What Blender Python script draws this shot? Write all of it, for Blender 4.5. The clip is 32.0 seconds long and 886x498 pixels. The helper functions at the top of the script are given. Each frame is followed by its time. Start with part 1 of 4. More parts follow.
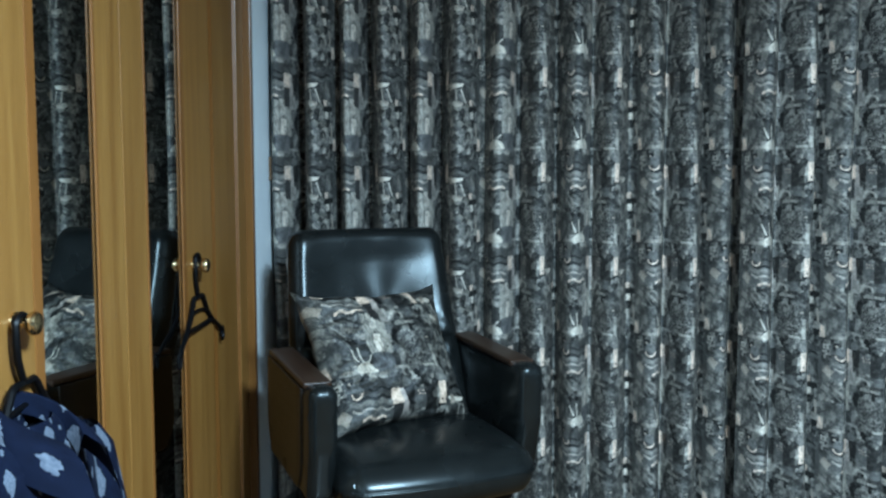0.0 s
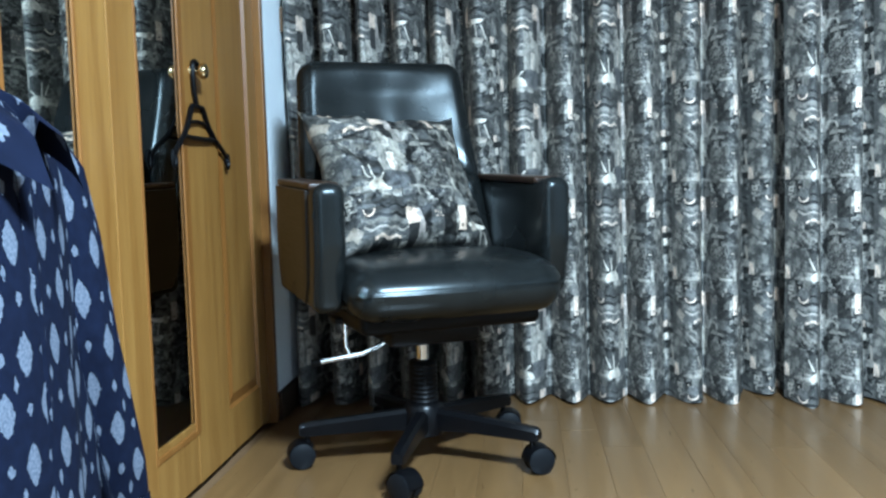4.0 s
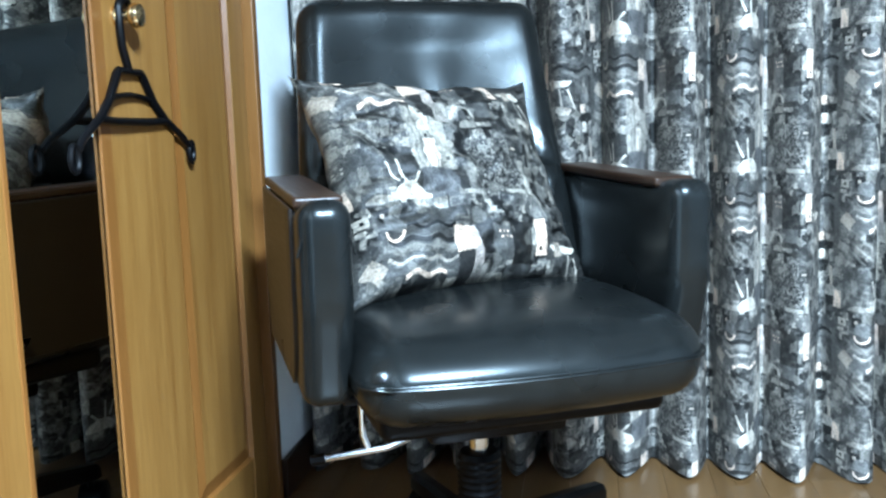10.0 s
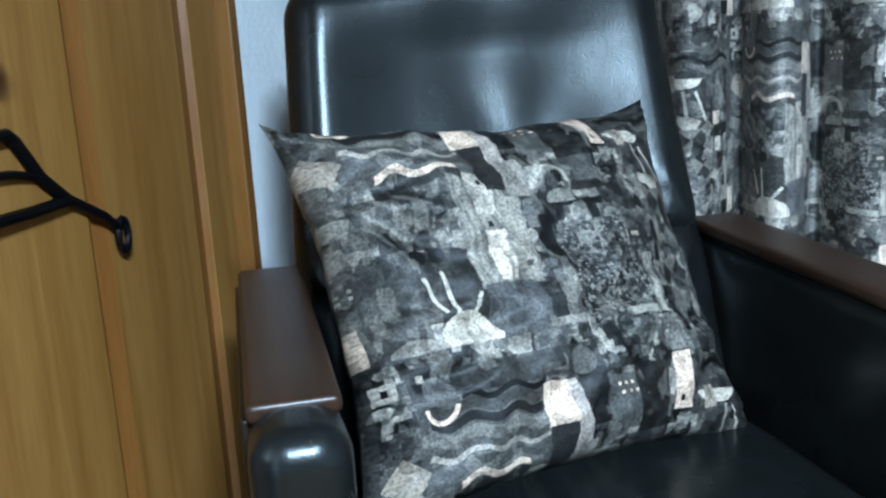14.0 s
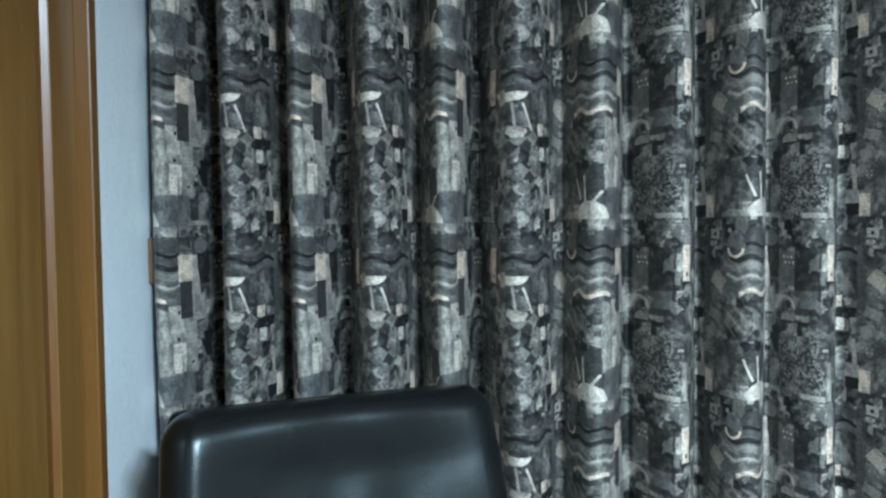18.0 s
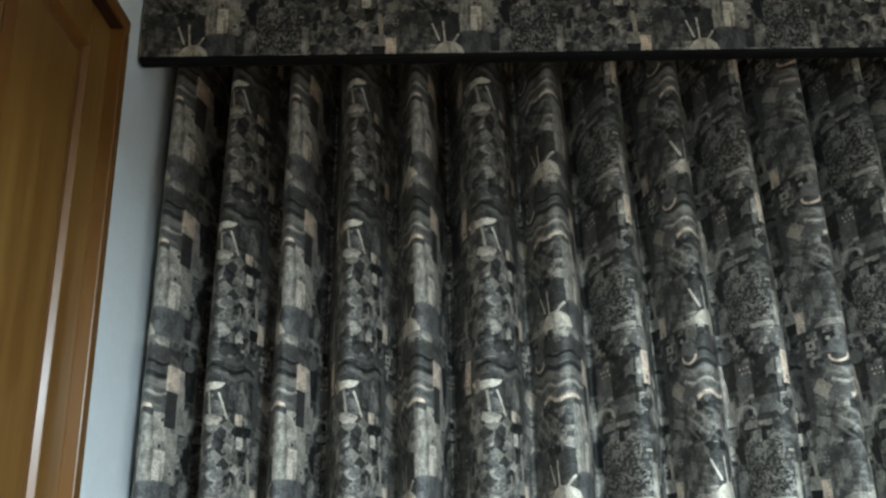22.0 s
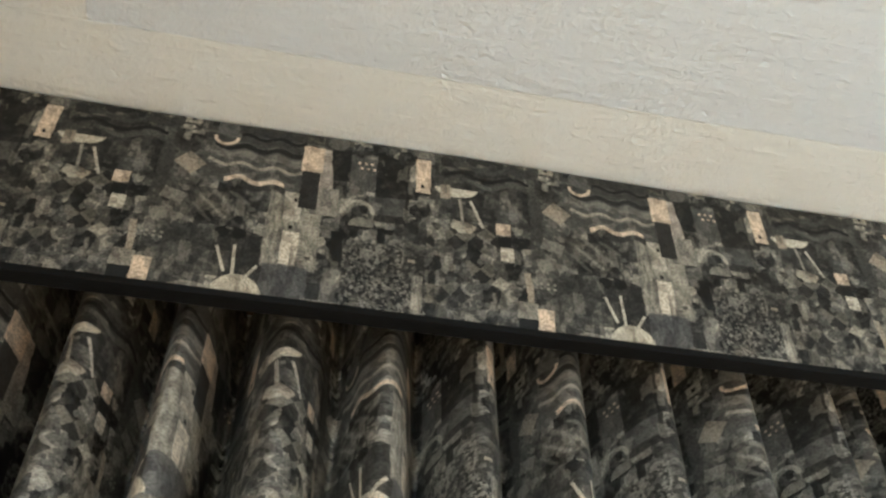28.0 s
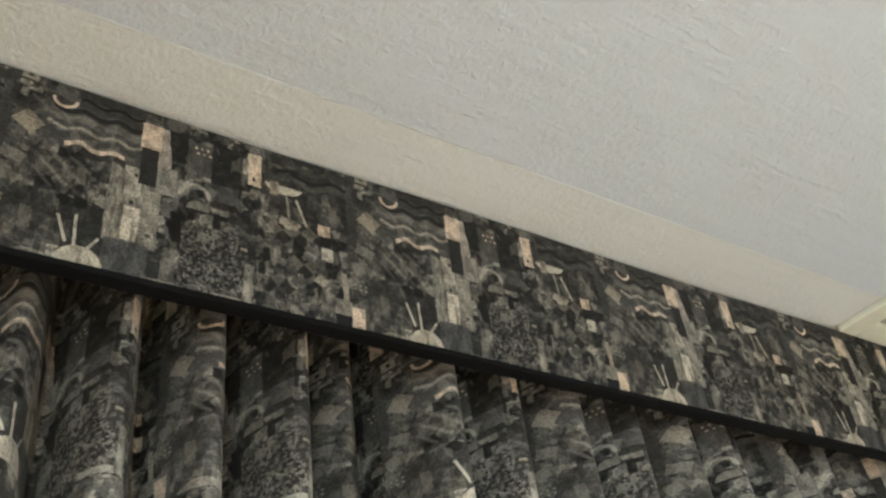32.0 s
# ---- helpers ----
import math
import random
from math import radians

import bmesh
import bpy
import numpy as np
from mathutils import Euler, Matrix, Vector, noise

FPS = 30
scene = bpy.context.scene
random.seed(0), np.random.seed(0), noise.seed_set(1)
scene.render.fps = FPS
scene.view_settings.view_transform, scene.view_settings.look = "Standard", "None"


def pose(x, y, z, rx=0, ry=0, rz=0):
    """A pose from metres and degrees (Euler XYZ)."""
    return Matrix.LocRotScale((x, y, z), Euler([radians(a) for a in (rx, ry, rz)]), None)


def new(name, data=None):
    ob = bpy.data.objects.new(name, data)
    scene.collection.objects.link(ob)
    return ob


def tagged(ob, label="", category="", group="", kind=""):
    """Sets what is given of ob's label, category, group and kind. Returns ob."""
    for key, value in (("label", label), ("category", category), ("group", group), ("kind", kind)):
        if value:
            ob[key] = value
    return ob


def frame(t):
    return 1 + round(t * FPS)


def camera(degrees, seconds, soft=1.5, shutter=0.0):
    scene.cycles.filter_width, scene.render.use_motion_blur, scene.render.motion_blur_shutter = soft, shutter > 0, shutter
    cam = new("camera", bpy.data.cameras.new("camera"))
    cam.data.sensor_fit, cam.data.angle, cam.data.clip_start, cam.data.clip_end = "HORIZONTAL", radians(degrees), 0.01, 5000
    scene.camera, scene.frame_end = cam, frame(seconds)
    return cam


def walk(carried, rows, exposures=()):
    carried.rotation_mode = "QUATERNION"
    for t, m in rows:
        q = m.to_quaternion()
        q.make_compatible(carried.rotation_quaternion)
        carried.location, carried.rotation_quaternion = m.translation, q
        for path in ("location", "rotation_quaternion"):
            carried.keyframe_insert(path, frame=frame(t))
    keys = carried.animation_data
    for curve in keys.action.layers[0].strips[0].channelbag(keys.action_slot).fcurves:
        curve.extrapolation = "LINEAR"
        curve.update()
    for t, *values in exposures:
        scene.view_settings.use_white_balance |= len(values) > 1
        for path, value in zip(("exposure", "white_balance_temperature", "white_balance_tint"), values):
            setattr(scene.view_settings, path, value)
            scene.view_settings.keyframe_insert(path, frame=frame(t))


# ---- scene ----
cam = camera(52.0, 32.0, soft=2.5)
METRES, EYE, TILT, LEAN, TURN = 3.3, 1.035, 0.0, 0.0, 2.4
ROWS = [
    (0.0, 0.0, 0.0, 0.0, -0.01, -4.56, 0.07),
    (0.5, 0.0067, 0.0185, -0.0096, 2.84, -5.07, 0.86),
    (1.0, 0.0123, 0.0281, -0.0202, 3.64, -5.4, 0.87),
    (1.5, 0.0195, 0.0339, -0.0311, 3.99, -5.88, 1.31),
    (2.0, 0.0227, 0.0379, -0.0446, 4.14, -6.25, 1.12),
    (2.5, 0.0232, 0.0398, -0.0694, 3.64, -6.36, 1.46),
    (3.0, 0.0217, 0.0382, -0.0995, 3.08, -6.12, 1.6),
    (3.5, 0.0185, 0.035, -0.1212, 2.77, -5.21, 1.91),
    (5.5, 0.0036, 0.0499, -0.1352, 1.9, -2.95, 0.14),
    (6.0, -0.0018, 0.0677, -0.1384, 1.58, -2.94, 0.06),
    (6.5, 0.0001, 0.0991, -0.139, 2.98, -3.08, 0.62),
    (7.0, 0.0074, 0.1252, -0.1364, 4.91, -3.47, 1.91),
    (7.5, 0.0151, 0.1515, -0.1286, 5.81, -4.51, 1.18),
    (8.0, 0.0187, 0.1702, -0.1216, 6.61, -6.36, 2.09),
    (8.5, 0.0166, 0.1837, -0.111, 7.15, -7.35, 2.23),
    (9.0, 0.0106, 0.2066, -0.1077, 6.95, -7.66, 3.07),
    (9.5, 0.0026, 0.2217, -0.1056, 6.58, -7.81, 2.3),
    (10.0, 0.0023, 0.243, -0.1064, 6.34, -7.35, 1.86),
    (10.5, 0.0067, 0.2686, -0.1046, 6.87, -7.37, 1.84),
    (11.0, 0.0071, 0.2934, -0.1009, 8.34, -7.91, 2.26),
    (11.5, 0.0021, 0.3232, -0.0956, 9.49, -8.58, 3.0),
    (12.0, -0.0106, 0.3519, -0.0912, 9.95, -9.33, 3.2),
    (12.5, -0.0185, 0.3703, -0.0843, 9.94, -10.64, 3.12),
    (13.0, -0.0162, 0.3951, -0.0787, 10.02, -11.23, 3.02),
    (13.5, -0.0172, 0.4049, -0.075, 10.35, -11.93, 3.21),
    (15.5, -0.0287, 0.3979, -0.0256, 4.57, -11.29, 3.82),
    (16.0, -0.0294, 0.3927, -0.0149, 4.17, -9.84, 3.6),
    (16.5, -0.0272, 0.3906, -0.004, 3.34, -8.73, 3.2),
    (17.0, -0.027, 0.3869, 0.0063, 1.35, -6.88, 2.65),
    (17.5, -0.0269, 0.3816, 0.0176, -0.17, -4.84, 2.45),
    (18.0, -0.0273, 0.3802, 0.0265, -1.2, -2.29, 0.76),
    (18.5, -0.03, 0.3773, 0.0385, -1.82, 1.5, 0.57),
    (19.0, -0.0313, 0.3712, 0.0453, -2.14, 4.79, 1.68),
    (19.5, -0.0307, 0.3688, 0.0503, -2.26, 7.51, 1.68),
    (20.0, -0.0302, 0.3691, 0.0551, -2.53, 9.36, 1.3),
    (20.5, -0.0293, 0.3671, 0.0631, -2.66, 11.38, 1.32),
    (21.0, -0.029, 0.363, 0.0699, -2.72, 14.53, 1.13),
    (21.5, -0.0282, 0.3614, 0.0757, -2.69, 16.57, 1.21),
    (22.0, -0.026, 0.3608, 0.0812, -2.42, 18.66, 0.91),
    (22.5, -0.0297, 0.3653, 0.085, -2.29, 20.84, -0.42),
    (23.0, -0.0389, 0.3752, 0.0912, -1.57, 22.82, -0.44),
    (23.5, -0.0341, 0.4018, 0.1027, -1.3, 25.8, -0.28),
    (24.0, -0.0265, 0.4392, 0.1163, -1.26, 30.16, -1.32),
    (24.5, -0.0307, 0.4785, 0.1297, -1.28, 33.15, -1.31),
    (26.5, -0.0239, 0.5247, 0.1491, -5.08, 40.94, -2.23),
    (27.0, -0.0146, 0.525, 0.1471, -7.86, 40.89, -1.53),
    (27.5, -0.0057, 0.5241, 0.1475, -11.05, 40.43, -1.44),
    (28.0, 0.007, 0.5218, 0.1474, -13.8, 40.29, -0.61),
    (28.5, 0.0212, 0.5199, 0.146, -16.75, 39.57, 0.65),
    (29.0, 0.0305, 0.5165, 0.1461, -18.66, 39.17, 2.11),
    (29.5, 0.0404, 0.5135, 0.1444, -21.27, 38.69, 2.25),
    (30.0, 0.0457, 0.5106, 0.1438, -23.82, 38.37, 3.0),
    (30.5, 0.0517, 0.5084, 0.1429, -26.36, 38.19, 3.63),
    (31.0, 0.0571, 0.5069, 0.1419, -28.32, 37.76, 4.39),
    (31.5, 0.0658, 0.5042, 0.141, -30.48, 37.15, 4.97),
    (32.0, 0.0736, 0.5003, 0.1407, -33.97, 36.59, 5.33),
]
EXPOSURES = [(0.0, -0.55, 4780, -7), (2.0, -0.2, 4750, -5), (3.0, 0.05, 4800, -4), (6.0, 0.6, 4820, -2), (9.0, 0.9, 4780, -2), (11.0, 0.65, 4850, 1), (12.0, 0.68, 4800, 1), (13.0, 0.27, 4880, 1), (16.0, -0.3, 4850, -4), (18.0, -0.25, 5080, -4), (19.0, -0.45, 5250, -5), (20.0, -0.42, 5400, -4), (21.0, -0.08, 5480, -3), (22.0, 0.25, 5550, -3), (23.5, 1.4, 6080, -1), (24.5, 1.6, 5950, -1), (28.0, 1.62, 6000, 0), (32.0, 1.2, 6100, 1)]
walk(cam, [(t, pose(0, 0, EYE, TILT, LEAN, TURN) @ pose(METRES * x, METRES * y, METRES * z, 90 + pitch, roll, yaw)) for t, x, y, z, yaw, pitch, roll in ROWS], EXPOSURES)


# ---- world, light ----
world = bpy.data.worlds.new("world")
scene.world = world
world.use_nodes = True
world.node_tree.nodes["Background"].inputs[0].default_value = (0.05, 0.055, 0.06, 1)
world.node_tree.nodes["Background"].inputs[1].default_value = 0.1
LAMP = (0.64, 0.18)
LAMP_COLOUR, LAMP_STRENGTH = (0.95, 0.98, 1.0, 1), 5.0
lamp_data = bpy.data.lights.new("pendant_light", "AREA")
lamp_data.shape, lamp_data.size, lamp_data.energy, lamp_data.color = "DISK", 0.44, 270.0, LAMP_COLOUR[:3]
lamp_light = new("pendant_light", lamp_data)
lamp_light.matrix_world = pose(LAMP[0], LAMP[1], 1.90)

# ---- plan ----
FRONT, BACK = 2.53, 2.78      # curtain crests, window wall
LEFT, RIGHT, REAR = -0.603, 2.30, -1.75
CEIL = 2.287
SEAM = 2.333                  # joint of the ceiling papers
DOOR_X = -0.620               # face of the closet doors
PATTERN_U, PATTERN_V = 0.402, 0.260


# ---- mesh helpers ----
def part(name, bm, material, parent=None, label="", smooth=True, sharp=40):
    me = bpy.data.meshes.new(name)
    bm.to_mesh(me)
    bm.free()
    me.materials.append(material)
    for p in me.polygons:
        p.use_smooth = smooth
    if smooth:
        me.set_sharp_from_angle(angle=radians(sharp))
    ob = new(name, me)
    if parent:
        ob.parent = parent
    if label:
        ob["label"] = label
    return ob


def thing(name, m, label, category, group="", kind=""):
    ob = new(name)
    ob.matrix_world = m
    ob.empty_display_size = 0.1
    return tagged(ob, label, category, group, kind)


def box(x0, x1, y0, y1, z0, z1, bevel=0.0, seg=2, bm=None):
    made = bmesh.new()
    bmesh.ops.create_cube(made, size=1.0)
    for v in made.verts:
        v.co = Vector((x0 + (v.co.x + 0.5) * (x1 - x0), y0 + (v.co.y + 0.5) * (y1 - y0), z0 + (v.co.z + 0.5) * (z1 - z0)))
    if bevel:
        bmesh.ops.bevel(made, geom=made.edges[:], offset=bevel, segments=seg, profile=0.5, affect="EDGES")
    return join(bm, made)


def join(bm, made):
    if bm is None:
        return made
    me = bpy.data.meshes.new("tmp")
    made.to_mesh(me)
    made.free()
    bm.from_mesh(me)
    bpy.data.meshes.remove(me)
    return bm


def pad(sx, sy, sz, r, n=10, shape=None, rings=3):
    """A rounded block, finely divided, with an optional shaping function of its points."""
    half = (sx / 2, sy / 2, sz / 2)
    cuts = []
    for h in half:
        rr = min(r, h * 0.98)
        edge = [h - rr * (1 - math.cos(0)) - rr * i / rings for i in range(rings)]
        inner = [-(h - rr) + 2 * (h - rr) * i / n for i in range(n + 1)]
        cuts.append(sorted([-e for e in edge] + inner + edge))
    made = bmesh.new()
    seen = {}

    def vert(p):
        key = tuple(round(c, 6) for c in p)
        if key not in seen:
            inner = Vector([max(-(h - min(r, h * 0.98)), min(h - min(r, h * 0.98), c)) for c, h in zip(p, half)])
            d = Vector(p) - inner
            rr = min(r, min(half) * 0.98)
            q = inner + d.normalized() * min(d.length, rr) if d.length > 1e-9 else Vector(p)
            if d.length > 1e-9:
                q = inner + Vector([c / max(abs(x) for x in d) for c in d]).normalized() * max(abs(x) for x in d)
            seen[key] = made.verts.new(shape(q) if shape else q)
        return seen[key]

    for axis in range(3):
        a, b = [i for i in range(3) if i != axis]
        for side in (-1, 1):
            for i in range(len(cuts[a]) - 1):
                for j in range(len(cuts[b]) - 1):
                    quad = []
                    for di, dj in ((0, 0), (1, 0), (1, 1), (0, 1)):
                        p = [0, 0, 0]
                        p[axis], p[a], p[b] = side * half[axis], cuts[a][i + di], cuts[b][j + dj]
                        quad.append(vert(p))
                    if len(set(quad)) == 4:
                        try:
                            made.faces.new(quad)
                        except ValueError:
                            pass
    bmesh.ops.recalc_face_normals(made, faces=made.faces[:])
    return made


def tube(points, radius, sides=10, closed=False, bm=None, flat=1.0):
    """A round rod along a line of points; radius may be a list."""
    made = bmesh.new()
    pts = [Vector(p) for p in points]
    n = len(pts)
    rad = radius if isinstance(radius, (list, tuple)) else [radius] * n
    rings = []
    side = None
    for i, p in enumerate(pts):
        a = pts[(i - 1) % n] if closed or i > 0 else p
        b = pts[(i + 1) % n] if closed or i < n - 1 else p
        d = (b - a).normalized()
        if side is None:
            side = d.orthogonal().normalized()
        side = (side - d * side.dot(d)).normalized()
        up = d.cross(side)
        rings.append([made.verts.new(p + (side * math.cos(t) + up * math.sin(t) * flat) * rad[i]) for t in [2 * math.pi * k / sides for k in range(sides)]])
    for i in range(n if closed else n - 1):
        for k in range(sides):
            q = rings[(i + 1) % n]
            made.faces.new((rings[i][k], rings[i][(k + 1) % sides], q[(k + 1) % sides], q[k]))
    if not closed:
        made.faces.new(rings[0][::-1])
        made.faces.new(rings[-1])
    bmesh.ops.recalc_face_normals(made, faces=made.faces[:])
    return join(bm, made)


def lathe(profile, m=None, sides=24, bm=None):
    """Turns (radius, height) pairs about z."""
    made = bmesh.new()
    rings = []
    for r, z in profile:
        rings.append([made.verts.new((max(r, 1e-4) * math.cos(t), max(r, 1e-4) * math.sin(t), z)) for t in [2 * math.pi * k / sides for k in range(sides)]])
    for a, b in zip(rings, rings[1:]):
        for k in range(sides):
            made.faces.new((a[k], a[(k + 1) % sides], b[(k + 1) % sides], b[k]))
    made.faces.new(rings[0][::-1])
    made.faces.new(rings[-1])
    bmesh.ops.recalc_face_normals(made, faces=made.faces[:])
    if m is not None:
        made.transform(m)
    return join(bm, made)


def bezier(a, b, c, d, n=10):
    a, b, c, d = Vector(a), Vector(b), Vector(c), Vector(d)
    return [a * (1 - t) ** 3 + b * 3 * t * (1 - t) ** 2 + c * 3 * t * t * (1 - t) + d * t ** 3 for t in [i / n for i in range(n + 1)]]


def sheet(rows, uvs, thickness=0.0):
    """A cloth from rows of points with a uv for each."""
    made = bmesh.new()
    layer = made.loops.layers.uv.new("cloth")
    grid = [[made.verts.new(p) for p in row] for row in rows]
    for i in range(len(grid) - 1):
        for j in range(len(grid[0]) - 1):
            f = made.faces.new((grid[i][j], grid[i][j + 1], grid[i + 1][j + 1], grid[i + 1][j]))
            for loop, (a, b) in zip(f.loops, ((i, j), (i, j + 1), (i + 1, j + 1), (i + 1, j))):
                loop[layer].uv = uvs[a][b]
    return made


# ---- materials ----
class Nodes:
    """Short hands for building a node tree."""

    def __init__(self, tree):
        self.tree = tree

    def add(self, kind, *values, **props):
        node = self.tree.nodes.new(kind)
        for key, value in props.items():
            setattr(node, key, value)
        for i, v in enumerate(values):
            self.put(node.inputs[i], v)
        return node

    def put(self, socket, v):
        if v is None:
            return
        if isinstance(v, bpy.types.NodeSocket):
            self.tree.links.new(v, socket)
        else:
            socket.default_value = v

    def math(self, op, a, b=None, c=None):
        return self.add("ShaderNodeMath", a, b, c, operation=op).outputs[0]

    def noise(self, vector, scale, detail=2.0, rough=0.5, distortion=0.0):
        n = self.add("ShaderNodeTexNoise")
        self.put(n.inputs["Vector"], vector)
        n.inputs["Scale"].default_value, n.inputs["Detail"].default_value = scale, detail
        n.inputs["Roughness"].default_value, n.inputs["Distortion"].default_value = rough, distortion
        return n

    def ramp(self, fac, *stops, mode="LINEAR"):
        n = self.add("ShaderNodeValToRGB", fac)
        n.color_ramp.interpolation = mode
        while len(n.color_ramp.elements) < len(stops):
            n.color_ramp.elements.new(0.5)
        for e, (p, c) in zip(n.color_ramp.elements, stops):
            e.position = p
            e.color = (*c, 1) if len(c) == 3 else c
        return n.outputs[0]

    def mix(self, fac, a, b, blend="MIX"):
        n = self.add("ShaderNodeMix", data_type="RGBA", blend_type=blend)
        self.put(n.inputs[0], fac)
        self.put(n.inputs[6], a if isinstance(a, bpy.types.NodeSocket) else (*a, 1))
        self.put(n.inputs[7], b if isinstance(b, bpy.types.NodeSocket) else (*b, 1))
        return n.outputs[2]

    def scaled(self, vector, x, y, z):
        n = self.add("ShaderNodeVectorMath", vector, (x, y, z), operation="MULTIPLY")
        return n.outputs[0]


def material(name):
    mat = bpy.data.materials.new(name)
    mat.use_nodes = True
    k = Nodes(mat.node_tree)
    return mat, k, mat.node_tree.nodes["Principled BSDF"]


def bump(k, shader, height, strength=0.2, distance=0.002):
    b = k.add("ShaderNodeBump")
    b.inputs["Strength"].default_value, b.inputs["Distance"].default_value = strength, distance
    k.put(b.inputs["Height"], height)
    k.put(shader.inputs["Normal"], b.outputs[0])


def coords(k, which="Object"):
    return k.add("ShaderNodeTexCoord").outputs[which]


def plain(name, colour, rough=0.5, metal=0.0, grain=0.0, scale=60.0, spec=0.5):
    mat, k, s = material(name)
    at = coords(k)
    n = k.noise(at, scale, 4)
    big = k.noise(at, scale * 0.12, 3)
    v = k.math("MULTIPLY_ADD", n.outputs[0], 0.16, k.math("MULTIPLY_ADD", big.outputs[0], 0.24, 0.8))
    k.put(s.inputs["Base Color"], k.mix(1.0, colour, k.add("ShaderNodeCombineColor", v, v, v).outputs[0], "MULTIPLY"))
    k.put(s.inputs["Roughness"], k.math("MULTIPLY_ADD", big.outputs[0], 0.16, rough - 0.08))
    s.inputs["Metallic"].default_value = metal
    s.inputs["Specular IOR Level"].default_value = spec
    if grain:
        bump(k, s, n.outputs[0], grain)
    return mat


# The printed cloth: one repeat of 402 by 260 mm, u to the right, v down from the top of the cream block.
CREAM, PALE, GREY, SOOT, DARK = (0.70, 0.575, 0.455), (0.37, 0.325, 0.265), (0.150, 0.147, 0.137), (0.052, 0.051, 0.047), (0.018, 0.018, 0.017)


def cloth_group():
    tree = bpy.data.node_groups.new("printed_cloth", "ShaderNodeTree")
    tree.interface.new_socket("UV", in_out="INPUT", socket_type="NodeSocketVector")
    tree.interface.new_socket("Color", in_out="OUTPUT", socket_type="NodeSocketColor")
    k = Nodes(tree)
    gin, gout = tree.nodes.new("NodeGroupInput"), tree.nodes.new("NodeGroupOutput")
    sep = k.add("ShaderNodeSeparateXYZ", gin.outputs[0])
    u0 = k.math("WRAP", sep.outputs[0], PATTERN_U, 0.0)
    v0 = k.math("WRAP", sep.outputs[1], PATTERN_V, 0.0)
    tile = k.add("ShaderNodeCombineXYZ", u0, v0, 0.0).outputs[0]
    # a hand-drawn wobble
    wob = k.noise(tile, 38.0, 3.0, 0.6)
    wc = k.add("ShaderNodeSeparateColor", wob.outputs[1])
    u = k.math("ADD", u0, k.math("MULTIPLY_ADD", wc.outputs[0], 0.005, -0.0025))
    v = k.math("ADD", v0, k.math("MULTIPLY_ADD", wc.outputs[1], 0.005, -0.0025))
    tile2 = k.add("ShaderNodeCombineXYZ", u, v, 0.0).outputs[0]
    # ground: a collage of patches, mottled at two scales
    cells = k.add("ShaderNodeTexVoronoi", distance="CHEBYCHEV")
    k.put(cells.inputs["Vector"], k.scaled(tile2, 1.0, 0.75, 1.0))
    cells.inputs["Scale"].default_value = 74.0
    small = k.add("ShaderNodeTexVoronoi", distance="CHEBYCHEV")
    k.put(small.inputs["Vector"], tile2)
    small.inputs["Scale"].default_value = 165.0
    cr = k.add("ShaderNodeSeparateColor", cells.outputs["Color"])
    sr = k.add("ShaderNodeSeparateColor", small.outputs["Color"])
    tiny = k.add("ShaderNodeTexVoronoi", distance="MANHATTAN")
    k.put(tiny.inputs["Vector"], tile)
    tiny.inputs["Scale"].default_value = 330.0
    tr = k.add("ShaderNodeSeparateColor", tiny.outputs["Color"])
    value = k.math("MULTIPLY_ADD", cr.outputs[0], 0.60, k.math("MULTIPLY_ADD", sr.outputs[0], 0.32, k.math("MULTIPLY", tr.outputs[0], 0.08)))
    col = k.ramp(value, (0.16, (0.014, 0.014, 0.013)), (0.30, (0.045, 0.044, 0.040)), (0.45, (0.100, 0.097, 0.089)), (0.58, (0.165, 0.160, 0.146)), (0.70, (0.26, 0.245, 0.215)), (0.84, (0.44, 0.41, 0.35)))

    def local(cx, cy, turn=0.0, steady=False):
        du = k.math("WRAP", k.math("SUBTRACT", u0 if steady else u, cx / 1000), PATTERN_U / 2, -PATTERN_U / 2)
        dv = k.math("WRAP", k.math("SUBTRACT", v0 if steady else v, cy / 1000), PATTERN_V / 2, -PATTERN_V / 2)
        if turn:
            c, s = math.cos(radians(turn)), math.sin(radians(turn))
            du, dv = (k.math("ADD", k.math("MULTIPLY", du, c), k.math("MULTIPLY", dv, s)),
                      k.math("SUBTRACT", k.math("MULTIPLY", dv, c), k.math("MULTIPLY", du, s)))
        return du, dv

    def block(col, cx, cy, w, h, colour, turn=0.0, keep=1.0):
        du, dv = local(cx, cy, turn, w <= 3.5)
        m = k.math("MULTIPLY", k.math("LESS_THAN", k.math("ABSOLUTE", du), w / 2000), k.math("LESS_THAN", k.math("ABSOLUTE", dv), h / 2000))
        return k.mix(k.math("MULTIPLY", m, keep) if keep < 1 else m, col, colour)

    def wave(col, cx, cy, w, h, colour, length=36.0, swing=3.2, keep=1.0):
        du, dv = local(cx, cy)
        crest = k.math("MULTIPLY_ADD", du, 2000 * math.pi / length, 2 * math.pi * (cx + 64) / length)
        dv = k.math("ADD", dv, k.math("MULTIPLY", k.math("COSINE", crest), swing / 1000))
        m = k.math("MULTIPLY", k.math("LESS_THAN", k.math("ABSOLUTE", du), w / 2000), k.math("LESS_THAN", k.math("ABSOLUTE", dv), h / 2000))
        return k.mix(k.math("MULTIPLY", m, keep) if keep < 1 else m, col, colour)

